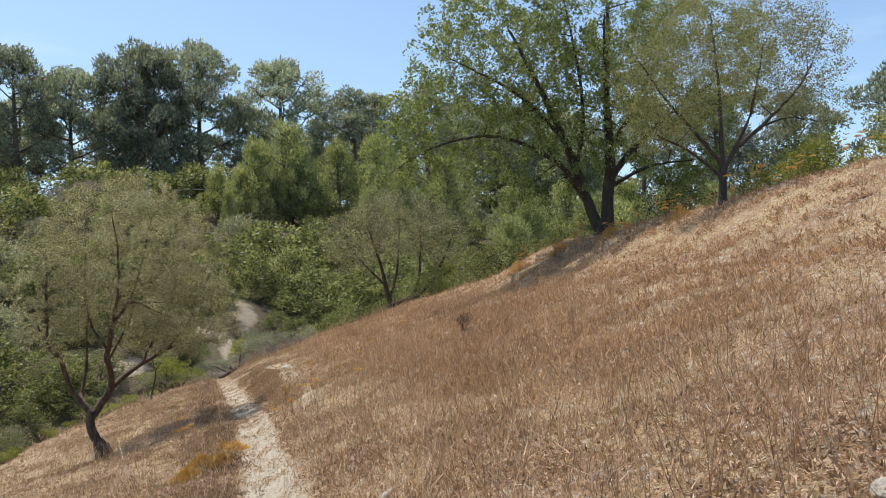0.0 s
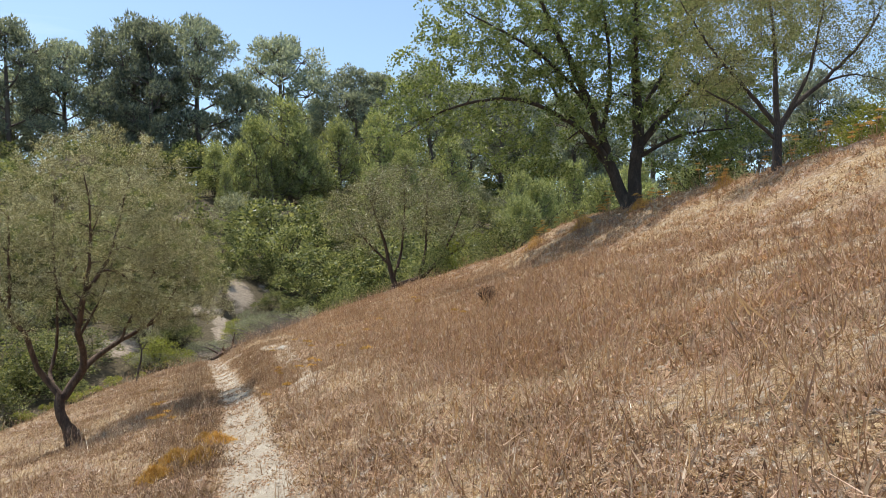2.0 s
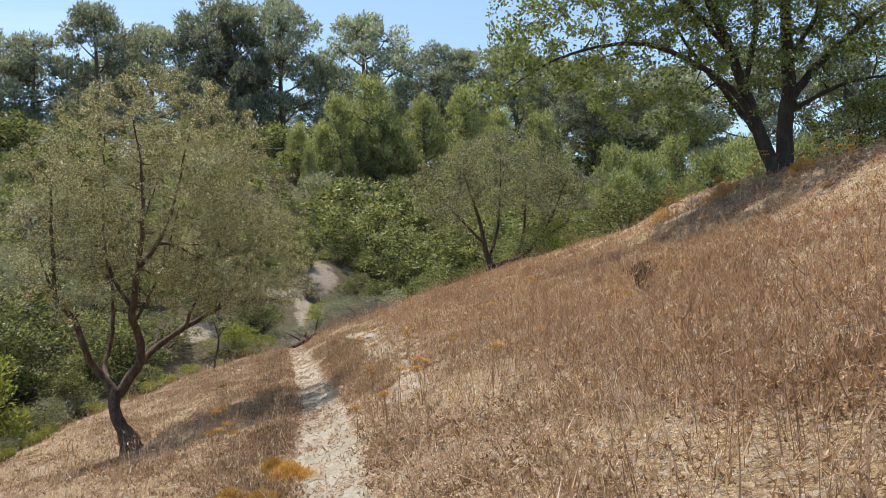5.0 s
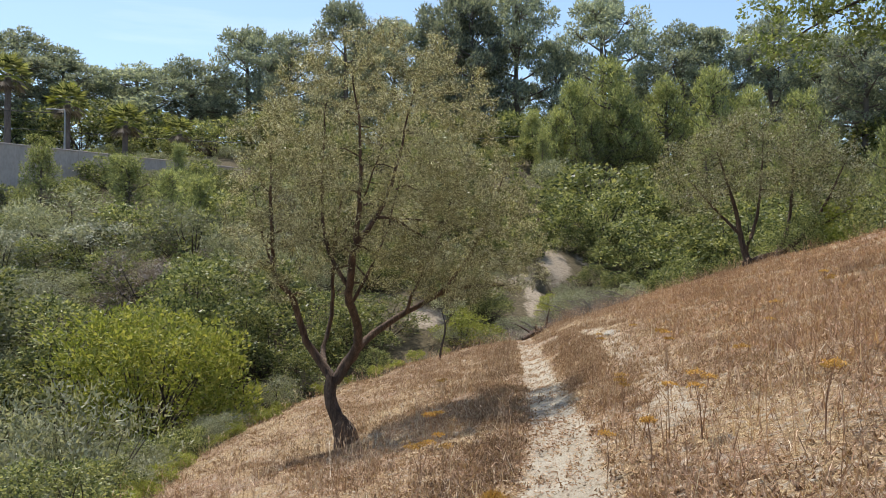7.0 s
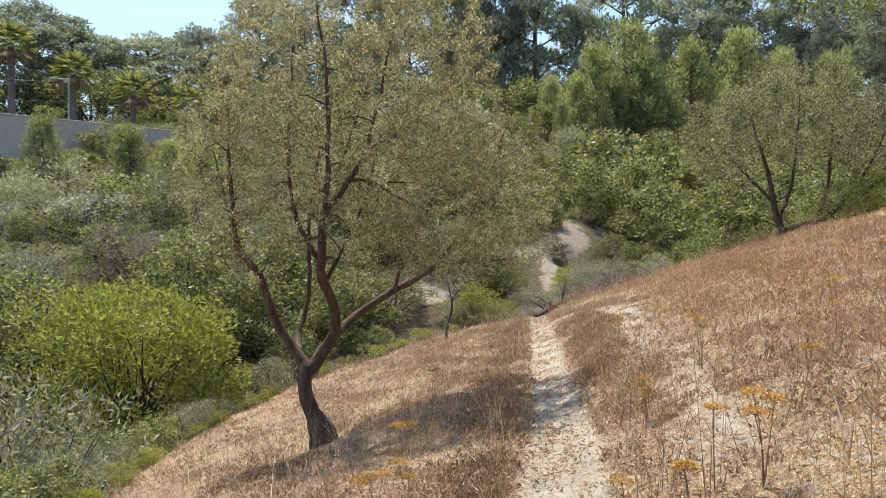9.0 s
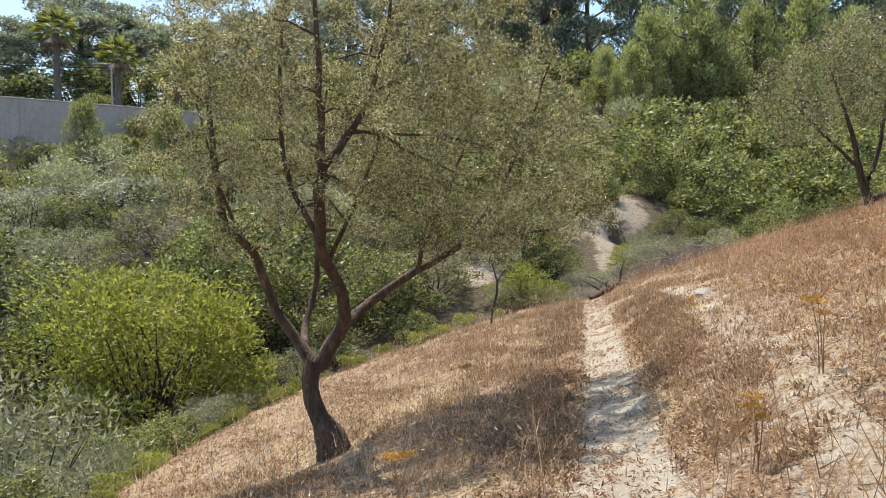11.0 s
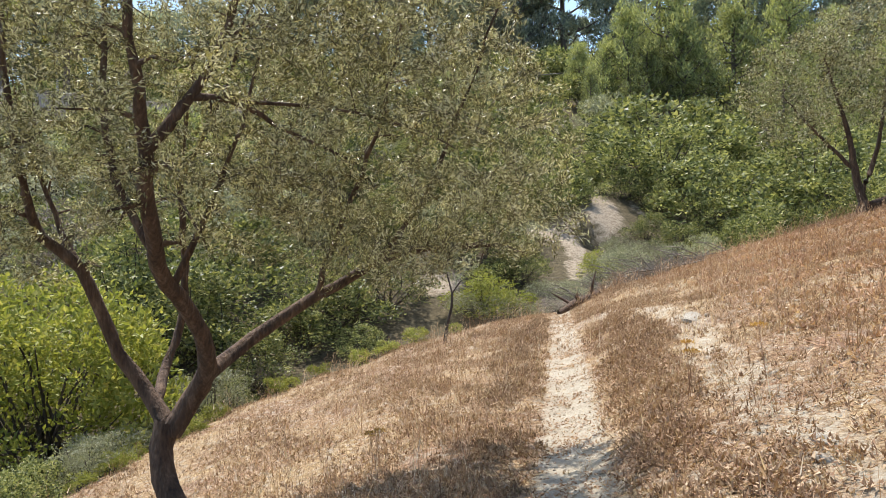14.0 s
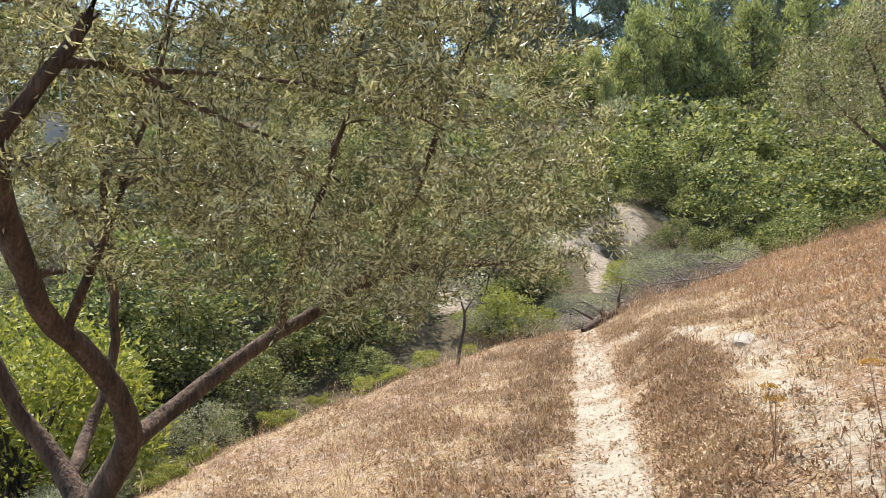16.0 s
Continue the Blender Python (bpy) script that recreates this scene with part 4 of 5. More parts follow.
# named shrubs by the gully
for kind, x, y, tall, wide in [(BROADBUSH, -12.2, 27.5, 5.0, 5.6), (GREY[0], -9.0, 18.8, 3.6, 3.6), (GREY[0], -8.4, 15.8, 3.0, 3.2), (GREY[0], -8.6, 12.6, 2.8, 3.4), (GREY[0], -11.2, 22.8, 3.6, 3.8), (MASTIC[0], -11.6, 32.5, 3.0, 4.2), (MASTIC[1], -9.4, 35.6, 2.6, 3.8),
                               (LIME[0], -5.2, 37.4, 1.6, 2.8), (MASTIC[0], -6.4, 40.6, 2.4, 3.4), (MASTIC[0], -0.4, 49.4, 1.7, 2.4), (MASTIC[1], -5.2, 50.6, 1.9, 2.6), (MASTIC[1], -5.8, 46.6, 1.6, 2.2), (MASTIC[1], -1.0, 46.8, 1.5, 2.0), (MASTIC[0], 0.3, 45.4, 1.8, 2.3), (GREY[0], -0.9, 44.2, 1.2, 1.7), (FEATHERY[0], -1.9, 43.6, 1.3, 1.6), (MASTIC[0], -4.9, 47.4, 1.8, 2.3), (MASTIC[1], -2.0, 50.8, 2.0, 2.8), (MASTIC[0], -3.9, 51.6, 1.8, 2.4), (FEATHERY[0], -1.5, 40.2, 2.0, 2.4), (FEATHERY[0], 0.7, 40.6, 1.9, 2.2), (LIME[0], -2.4, 41.6, 1.2, 1.8), (MASTIC[0], -4.9, 39.9, 1.9, 2.4), (GREY[0], -5.7, 37.3, 1.0, 1.8), (MASTIC[0], -8.3, 37.0, 1.9, 3.2), (MASTIC[1], -9.6, 34.0, 1.8, 3.0), (MASTIC[1], 2.2, 44.6, 2.2, 2.8), (MASTIC[0], 4.2, 45.6, 2.6, 3.0), (MASTIC[1], 6.4, 45.4, 2.4, 2.8), (MASTIC[0], 1.2, 47.6, 2.3, 2.7), (MASTIC[1], 3.2, 48.2, 2.8, 3.0), (FAR[3], 5.4, 48.6, 3.0, 2.8), (MASTIC[0], 7.6, 48.4, 3.0, 3.2), (MASTIC[0], 0.9, 51.0, 2.3, 2.8), (MASTIC[1], 2.8, 51.8, 2.6, 2.9), (MASTIC[0], 4.9, 52.2, 2.8, 3.0), (FAR[1], 7.2, 52.0, 3.0, 3.2), (FAR[3], 1.4, 54.8, 2.8, 2.4), (MASTIC[1], 3.6, 55.6, 2.6, 3.2), (FAR[2], 6.0, 55.8, 2.4, 3.0), (MASTIC[0], 9.4, 50.4, 3.2, 3.4), (FAR[0], 8.6, 55.6, 3.0, 3.4),
                               (MASTIC[1], -15.4, 43.0, 2.4, 3.6), (MASTIC[0], -13.2, 45.2, 2.6, 3.6), (MASTIC[1], -17.6, 45.2, 2.4, 3.4), (MASTIC[0], -14.8, 48.2, 2.6, 3.8), (MASTIC[0], -11.0, 43.2, 2.2, 3.2), (MASTIC[1], -10.6, 47.4, 2.2, 3.2), (FAR[0], -18.6, 56.4, 3.0, 4.2), (MASTIC[1], -16.6, 51.2, 2.6, 3.6), (GREY[0], -9.5, 20.6, 4.2, 3.8), (MASTIC[0], -4.9, 48.2, 1.8, 3.0), (FAR[3], -3.6, 48.9, 1.5, 2.4), (GREY[0], -5.6, 43.6, 1.6, 2.4), (GREY[0], -1.7, 42.6, 1.3, 2.0), (MASTIC[1], -5.3, 40.4, 1.5, 2.2), (GREY[0], -4.7, 37.0, 0.9, 1.5), (GREY[0], -2.6, 38.4, 1.0, 2.2), (GREY[0], -3.5, 37.4, 0.7, 1.7), (GREY[0], -3.7, 38.9, 1.0, 1.6), (GREY[0], -2.9, 39.6, 0.9, 1.5), (DRY[0], -3.1, 36.2, 0.55, 1.5), (FAR[0], -45.4, 47.5, 2.4, 3.8), (FAR[2], -43.4, 51.0, 2.3, 3.6), (FAR[0], -41.2, 54.6, 2.2, 3.6), (FAR[3], -39.0, 57.6, 2.2, 3.4), (FAR[1], -37.4, 61.2, 2.2, 3.6), (FAR[2], -35.4, 64.6, 2.1, 3.4), (FAR[0], -33.2, 68.0, 2.0, 3.4),
                               (SILVER[0], -32.6, 47.0, 2.4, 3.0), (SILVER[0], -27.4, 40.4, 2.2, 2.8), (SILVER[0], -23.4, 36.2, 2.0, 2.6), (SILVER[0], -27.0, 43.6, 2.0, 2.4), (DRY[0], -27.3, 46.4, 2.8, 4.6), (DRY[0], -24.4, 45.6, 2.6, 4.2), (DRY[0], -34.5, 52.0, 2.6, 4.6), (DRY[0], -19, 40, 2.4, 4.6), (DRY[0], -16.5, 37.5, 2.2, 4), (DRY[0], -22.5, 43, 2.6, 4.6), (LIME[0], 8.6, 38.6, 3.2, 3.6), (LIME[0], 11.2, 34.0, 2.6, 3.4), (MASTIC[1], 13.6, 31.2, 2.6, 3.6), (LIME[0], 15.2, 20.2, 2.0, 3.0),
                               (MASTIC[0], 16.8, 23.6, 2.6, 3.8), (MASTIC[1], 15.6, 15.8, 1.8, 3.2), (LIME[0], 17.6, 18.4, 2.6, 3.6), (MASTIC[0], 14.8, 27.8, 2.4, 3.2), (MASTIC[1], 10.2, 31.6, 1.6, 2.6)]:
    set_out(kind, x, y, tall, wide, rng.uniform(0, 6.28))
for y in np.cumsum(rng.uniform(0.6, 1.3, 17)) + 15.5:
    x = float(np.interp(y, [p[1] for p in EDGE[1:7]], [p[0] for p in EDGE[1:7]])) - rng.uniform(1.0, 1.9)
    kind = (GREY[0], MASTIC[1], GREY[0], DRY[0], MASTIC[0])[int(rng.randint(5))]
    tall = rng.uniform(0.9, 1.5)
    set_out(kind, x, float(y), tall, tall * rng.uniform(1.2, 1.6), rng.uniform(0, 6.28), label="low shrub along the edge of the dry field")

for y in np.cumsum(rng.uniform(0.45, 0.95, 26)) + 16.0:
    x = float(np.interp(y, [p[1] for p in EDGE[1:7]], [p[0] for p in EDGE[1:7]])) - rng.uniform(0.25, 0.8)
    tall = rng.uniform(0.25, 0.5)
    set_out(FRINGE, x, float(y), tall, tall * rng.uniform(1.2, 1.8), rng.uniform(0, 6.28), label="small yellow-green plant fringing the dry field")

# scrub over the gully and the opposite slope, thickest where the slope is in view
taken = []
for y in np.arange(12, 104, 1.0):
    gap = 2.3 + 0.022 * y
    for x in np.arange(-66, 40, gap):
        x1, y1 = x + rng.uniform(-0.8, 0.8), y + rng.uniform(-0.5, 0.5)
        if rng.uniform() > (1.7 if y1 < 62 else 1.0) / gap or abs(math.atan2(x1 - 0.3, y1 - 4)) > (0.85 if x1 < 0 else 0.62):
            continue
        off = float(outside(np.array(x1), np.array(y1)))
        tall = rng.uniform(1.3, 4.1) * min(1.25, 0.5 + off / 14)
        tall *= 0.62 if x1 < -24 and y1 > 44 else 1.0
        wide = tall * rng.uniform(1.2, 1.6)
        if off < 0.45 * wide or np.hypot((x1 + 4.6 + 0.35 * (46 - y1)) / 1.2, (y1 - 45) / 4.5) < 1.25 or np.hypot(x1 + 7.8, y1 - 38.5) < 2.2 or (46 < y1 < 57 and abs(x1 - np.interp(y1, [48, 57], [-0.9, -3.6])) < 1.5) or (37 < y1 < 47.5 and -6.2 < x1 < 1.6) or np.hypot((x1 + 1.6) / 2.2, (y1 - 49.5) / 3.0) < 1.0 or np.hypot(x1 + 12.2, y1 - 27.5) < 3.2:
            continue
        if x1 > -1 and y1 > 96 or (x1 + 0.35 * (y1 - 30)) < -58 or np.hypot((x1 - 4) / 5, (y1 - 66) / 2.5) < 1.0:
            continue
        if taken and min((a - x1) ** 2 + (b - y1) ** 2 for a, b in taken[-120:]) < (gap * (0.6 if y1 < 62 else 0.72)) ** 2:
            continue
        taken.append((x1, y1))
        pick, close = rng.uniform(), y1 < 56
        if pick < 0.05 and y1 > 40:
            tall = rng.uniform(2.6, 4.6)
            set_out(YOUNG[int(rng.randint(2))], x1, y1, tall, tall * 0.85, rng.uniform(0, 6.28))
            continue
        dry = 0.14 if x1 < -12 else -0.05
        kind = (DRY[0] if close else FAR[4]) if pick < 0.05 + dry else SILVER[0] if x1 < -16 and pick > 0.95 else (GREY[0] if close else FAR[2]) if pick < (0.38 if x1 < -10 else 0.16) else (MASTIC[1] if close else FAR[3]) if pick < 0.5 else (MASTIC[0] if close else FAR[int(rng.randint(2))])
        set_out(kind, x1, y1, tall, wide, rng.uniform(0, 6.28))

# undergrowth at the feet of the far pines
for x in np.arange(-86, 62, 4.2):
    x1, y1 = x + rng.uniform(-1, 1), 97 - 0.004 * (x + 5) ** 2 + rng.uniform(-3, 3)
    tall = rng.uniform(4.6, 7.4)
    set_out(FAR[int(rng.randint(2))], x1, y1, tall, tall * rng.uniform(1.3, 1.6), rng.uniform(0, 6.28), label="tall dark shrub beneath the crest pines")

# ---- dry growth of the field ----
def on_field(n, seed, spread=4.2, y0=1.5, y1=40.0, keep_off=0.36, zone=None):
    """n places on the field, thickest along the footpath and thin on the trodden earth."""
    r = np.random.RandomState(seed)
    got = []
    while sum(len(g) for g in got) < n:
        y = r.uniform(y0, y1, n)
        u = r.standard_t(1.6, n) * spread
        x = path_x(y) + u
        patch = 0.55 + 0.45 * wave(x, y, 1.7, seed + 3)
        ok = (outside(x, y) < 0.6) & (x > -12) & (x < 18) & ((np.abs(u) > keep_off * r.uniform(0.75, 1.6, n)) | (r.uniform(0, 1, n) < 0.04))
        ok &= r.uniform(0, 1, n) < np.clip(1.7 * patch - 0.42, 0.05, 1) * (1 - 0.75 * side_track(x, y))
        if zone:
            ok &= r.uniform(0, 1, n) < zone(x, y)
        got.append(np.stack([x, y], 1)[ok])
    p = np.concatenate(got)[:n]
    return np.concatenate([p, height(p[:, 0], p[:, 1])[:, None]], 1)


def blades(at, way, tall, wide, seed):
    """Thin pointed blades, one face each."""
    r = np.random.RandomState(seed)
    a = r.uniform(0, 6.283, len(at))
    side = np.stack([np.cos(a), np.sin(a), np.zeros(len(at))], 1) * np.reshape(wide, (-1, 1)) * 0.5
    tip = at + unit(way) * np.reshape(tall, (-1, 1))
    v = np.stack([at - side, at + side, tip], 1).reshape(-1, 3)
    return v, np.arange(len(v)).reshape(-1, 3)


def build_grass(n_tufts, seed):
    r = np.random.RandomState(seed)
    each = 11
    c = np.repeat(on_field(n_tufts, seed), each, 0)
    n = len(c)
    d = r.normal(0, 1, (n, 3)) * [1, 1, 0.25]
    at = c + d * [0.05, 0.05, 0]
    at[:, 2] = height(at[:, 0], at[:, 1]) - 0.004
    flat = np.repeat(r.uniform(0, 1, n_tufts) < 0.72, each)
    way = d * 0.6 + np.where(flat[:, None], [[0, 0, 0.25]], [[0, 0, 1.3]])
    way[:, 2] = np.abs(way[:, 2]) + 0.05
    tall = r.uniform(0.04, 0.13, n) * np.repeat(r.uniform(0.6, 1.5, n_tufts), each)
    v, f = blades(at, way, tall, r.uniform(0.004, 0.010, n), seed + 1)
    tagged(new("dry_grass", mesh_of("dry_grass", v, f, STRAW)), "short straw-coloured dry grass over the whole field", "grass", kind="stuff")


def build_stalks(n, seed, name, material, label, low, high, per_clump=6, spread=4.0, zone=None):
    r = np.random.RandomState(seed)
    c = np.repeat(on_field(n // per_clump, seed, spread, zone=zone), per_clump, 0)
    n = len(c)
    at = c + r.normal(0, 0.09, (n, 3)) * [1, 1, 0]
    at[:, 2] = height(at[:, 0], at[:, 1]) - 0.01
    way = r.normal(0, 0.26, (n, 3)) + [0, 0, 1]
    way = unit(np.where(r.uniform(0, 1, (n, 1)) < 0.12, way * [4, 4, 0.6], way))
    tall = r.uniform(low, high, n) * (0.6 + 0.4 * np.repeat(r.uniform(0, 1, n // per_clump), per_clump))
    v, f = blades(at, way, tall, r.uniform(0.004, 0.008, n), seed + 1)
    vs, fs, base = [v], [f], len(v)
    for k in range(5):
        s = r.uniform(0.45, 0.97, (n, 1))
        p = at + way * tall[:, None] * s
        w = unit(way * 0.8 + r.normal(0, 0.6, (n, 3)))
        v, f = blades(p, w, tall * r.uniform(0.08, 0.26, n), r.uniform(0.004, 0.012, n), seed + 2 + k)
        vs.append(v)
        fs.append(f + base)
        base += len(v)
    tagged(new(name, mesh_of(name, np.concatenate(vs), np.concatenate(fs), material)), label, "dry stalks", kind="stuff")


def build_mat(name, n, seed, material, per, heap, size, label, spread=4.2, zone=None, keep_off=0.3):
    """Dead weeds shrivelled to low crumpled heaps: small curled leaves lying all ways."""
    r = np.random.RandomState(seed)
    c = np.repeat(on_field(n, seed, spread, zone=zone, keep_off=keep_off), per, 0)
    big = np.repeat(r.uniform(0.5, 1.4, n), per)
    m = len(c)
    d = unit(r.normal(0, 1, (m, 3)))
    d[:, 2] = np.abs(d[:, 2])
    at = c + d * (np.sqrt(r.uniform(0, 1, m)) * heap * big)[:, None] * [1.3, 1.3, 1.0]
    v, f = blades(at, r.normal(0, 1, (m, 3)) + d + [0, 0, 0.25], r.uniform(0.55, 1.3, m) * size, r.uniform(0.3, 0.65, m) * size, seed + 1)
    tagged(new(name, mesh_of(name, v, f, material)), label, "dry weeds", kind="stuff")


build_grass(11000, 201)
build_mat("weed_mat", 56000, 205, BROWN_WEED, 8, 0.04, 0.042, "low mat of shrivelled brown weeds over the field")
build_stalks(9000, 211, "dry_stalks", RED_STALK, "thin reddish-brown dry weed stalks across the slope", 0.16, 0.62)
build_stalks(4200, 215, "tall_stalks", RED_STALK, "tall thin russet weed stalks standing on the slope", 0.5, 1.0, 5, 4.0, lambda x, y: np.exp(-((x - path_x(y) - 3.6) / 2.2) ** 2) * (y < 17) * (y > 3.2))
build_stalks(4200, 221, "straw_stalks", STRAW, "pale bleached straw stalks standing on the slope", 0.22, 0.75, 4, 5.0)

verge = lambda x, y: np.exp(-((x - path_x(y) - 1.05) / 0.45) ** 2) * (y > 15.5) * (y < 30) * np.clip(0.4 + wave(x, y, 1.5, 9), 0, 1)
build_mat("brown_tufts", 1300, 241, BROWN_WEED, 50, 0.085, 0.040, "matted reddish-brown curled weeds along the side track", 1.2, verge)
bank_side = lambda x, y: np.exp(-((x - path_x(y) + 0.75) / 0.4) ** 2) * (y > 7) * (y < 33)
build_mat("verge_weeds", 2200, 245, BROWN_WEED, 24, 0.06, 0.040, "crumpled brown weeds bordering the footpath", 1.0, bank_side)

brow = lambda x, y: np.clip((x - path_x(y) - 2) / 3, 0, 1) * (y > 8)
build_mat("brow_weeds", 15000, 247, RED_STALK, 9, 0.08, 0.075, "ragged russet weeds on the upper slope", 5.0, brow)
build_stalks(6000, 249, "brow_stalks", RED_STALK, "russet weed stalks on the upper slope", 0.2, 0.6, 6, 5.0, brow)


def build_thatch(name, n, seed, material, size, label, keep_off, spread=2.6):
    """Crumbled dry litter between the tufts: small flat flakes."""
    p = on_field(n, seed, spread, keep_off=keep_off)
    r = np.random.RandomState(seed)
    v, f = leaves(p + [0, 0, 0.008], r.normal(0, 1, (n, 3)) * [1, 1, 0.35] + [0, 0, 0.12], size[0], size[1], seed, 0.2, far=True)
    tagged(new(name, mesh_of(name, v, f, material)), label, "litter", kind="stuff")


build_thatch("leaf_litter", 70000, 231, RED_STALK, (0.032, 0.015), "crumbled brown leaf litter among the grass", 0.2)
build_thatch("straw_litter", 80000, 251, STRAW, (0.030, 0.009), "pale broken straw lying flat over the field", 0.25)
build_thatch("path_litter", 14000, 261, RED_STALK, (0.035, 0.014), "bits of dry leaf and straw on the footpath", 0.0, 0.16)


def dry_plant(name, x, y, tall, seed, material, label, stalks=7):
    """A bare tangle of dead stalks with short side twigs."""
    r = np.random.RandomState(seed)
    root = new(name)
    root.location = placed(x, y)
    tagged(root, label, "plant", "dried plants on the field")
    lines = []
    for i in range(stalks):
        a, lean = r.uniform(0, 6.283), r.uniform(0.2, 0.9)
        h = tall * r.uniform(0.6, 1.1)
        tip = np.array([math.cos(a) * lean * h, math.sin(a) * lean * h, h])
        stem = smooth_line([(r.normal(0, 0.02), r.normal(0, 0.02), -0.03, 0.006), (*(tip * [0.35, 0.35, 0.55]), 0.005), (*tip, 0.003)], 0.1)
        lines.append(stem)
        for k in range(5):
            q = stem[int(r.uniform(0.4, 0.95) * (len(stem) - 1)), :3]
            e = q + unit(r.normal(0, 1, 3) * [1, 1, 0.3] + [0, 0, 0.8]) * h * r.uniform(0.12, 0.3)
            lines.append(np.array([[*q, 0.003], [*((q + e) / 2 + r.normal(0, 0.01, 3)), 0.0025], [*e, 0.0015]]))
    v, f = tubes(lines, 4)
    part("stalk_work", mesh_of("stalk_work", v, f, material, True), root)
    at = np.concatenate([l[1:, :3] for l in lines])
    at = np.repeat(at, 2, 0) + r.normal(0, 0.02, (2 * len(at), 3))
    v, f = leaves(at, r.normal(0, 1, at.shape), 0.045, 0.02, seed, 0.3)
    part("foliage", mesh_of("foliage", v, f, DEAD_LEAF), root, "shrivelled dark brown leaves")
    return root


def umbel_plant(x, y, tall, heads, seed, label):
    """Dried fennel: bare stalks, each with a flat head of short rays tipped with seed clusters."""
    r = np.random.RandomState(seed)
    root = new("fennel_plant")
    root.location = placed(x, y)
    tagged(root, label, "plant", "dried plants on the field")
    for i in range(heads):
        a, lean = r.uniform(0, 6.283), r.uniform(0.02, 0.3)
        h = tall * r.uniform(0.75, 1.1)
        top = np.array([math.cos(a) * lean * h, math.sin(a) * lean * h, h])
        lines = [smooth_line([(r.normal(0, 0.02), r.normal(0, 0.02), -0.03, 0.005), (*(top * [0.4, 0.4, 0.55]), 0.004), (*top, 0.003)], 0.12)]
        wide = r.uniform(0.055, 0.085) * (0.7 + 0.5 * tall)
        n = 15
        ang, out = np.arange(n) * 2.4, wide * np.sqrt((np.arange(n) + 0.5) / n)
        tips = top + np.stack([np.cos(ang) * out, np.sin(ang) * out, 0.035 - 0.25 * out + r.normal(0, 0.004, n)], 1)
        lines += [np.array([[*top, 0.0015], [*((top + t) / 2 + [0, 0, 0.004]), 0.0012], [*t, 0.001]]) for t in tips]
        v, f = tubes(lines, 3)
        stalk = part("stalk", mesh_of("stalk", v, f, RED_STALK, True), root)
        at = np.repeat(tips, 9, 0) + r.normal(0, 1, (n * 9, 3)) * [0.009, 0.009, 0.004]
        v, f = leaves(at, r.normal(0, 1, at.shape) + [0, 0, 0.5], 0.020, 0.011, seed + i, 0.3, far=True)
        part("umbel", mesh_of("umbel", v, f, FENNEL), stalk, "flat rust-yellow seed head")
    return root


def fennel_mound(x, y, wide, tall, seed):
    """A low collapsed fennel: a feathery heap of rust-yellow threads."""
    r = np.random.RandomState(seed)
    root = new("fennel_mound")
    root.location = placed(x, y)
    tagged(root, "low feathery mound of rust-yellow dried fennel", "plant", "dried plants on the field")
    n = 2600
    p = r.normal(0, 0.42, (n, 2)) * wide
    z = height(x + p[:, 0], y + p[:, 1]) - root.location.z + tall * r.uniform(0, 1, n) * np.exp(-np.sum(p * p, 1) / (0.5 * wide * wide))
    d = r.normal(0, 1, (n, 3)) + np.concatenate([p / wide, np.full((n, 1), 0.8)], 1)
    v, f = blades(np.concatenate([p, z[:, None]], 1), d, r.uniform(0.03, 0.08, n), r.uniform(0.006, 0.014, n), seed)
    part("foliage", mesh_of("foliage", v, f, FENNEL), root)


for i, (x, y) in enumerate([(0.17, 14.26), (0.49, 13.96), (0.88, 14.35), (0.63, 14.5), (-1.37, 15.37), (-1.55, 15.1), (0.54, 21.75), (-0.04, 21.85), (0.3, 16.4), (1.3, 15.6), (1.5, 13.4), (0.85, 18.2), (1.9, 17.4), (-2.7, 21.2), (-1.8, 16.7), (2.4, 19.6), (3.1, 14.2), (3.4, 21.0)]):
    umbel_plant(x, y, 0.36 + 0.05 * (i % 4), 1 + (i * 7) % 3, 300 + i, "dried fennel with rust-yellow heads on the straw field")
r_ridge = np.random.RandomState(350)
for i in range(40):
    k = i / 39
    x, y = 8.2 + 3.9 * k ** 0.75 + r_ridge.normal(0, 0.35), 28.0 - 16.0 * k + r_ridge.normal(0, 0.5)
    umbel_plant(x, y, r_ridge.uniform(0.35, 0.8), 2 + int(r_ridge.randint(4)), 400 + i, "tall dried fennel with rust-yellow heads on the brow of the slope")
for i, (x, y, w, h) in enumerate([(-0.5, 13.5, 0.24, 0.15), (-0.75, 14.2, 0.15, 0.12), (-0.95, 12.9, 0.26, 0.15), (-0.62, 12.5, 0.22, 0.15), (-1.1, 12.2, 0.24, 0.15), (9.6, 26.2, 0.4, 0.35), (10.6, 24.0, 0.35, 0.3), (8.6, 28.2, 0.4, 0.4), (11.3, 20.5, 0.35, 0.3)]):
    fennel_mound(x, y, w, h, 480 + i)
dry_plant("withered_bush", 4.15, 16.75, 0.35, 391, DARK_BARK, "withered dark brown bush on the slope", 26)


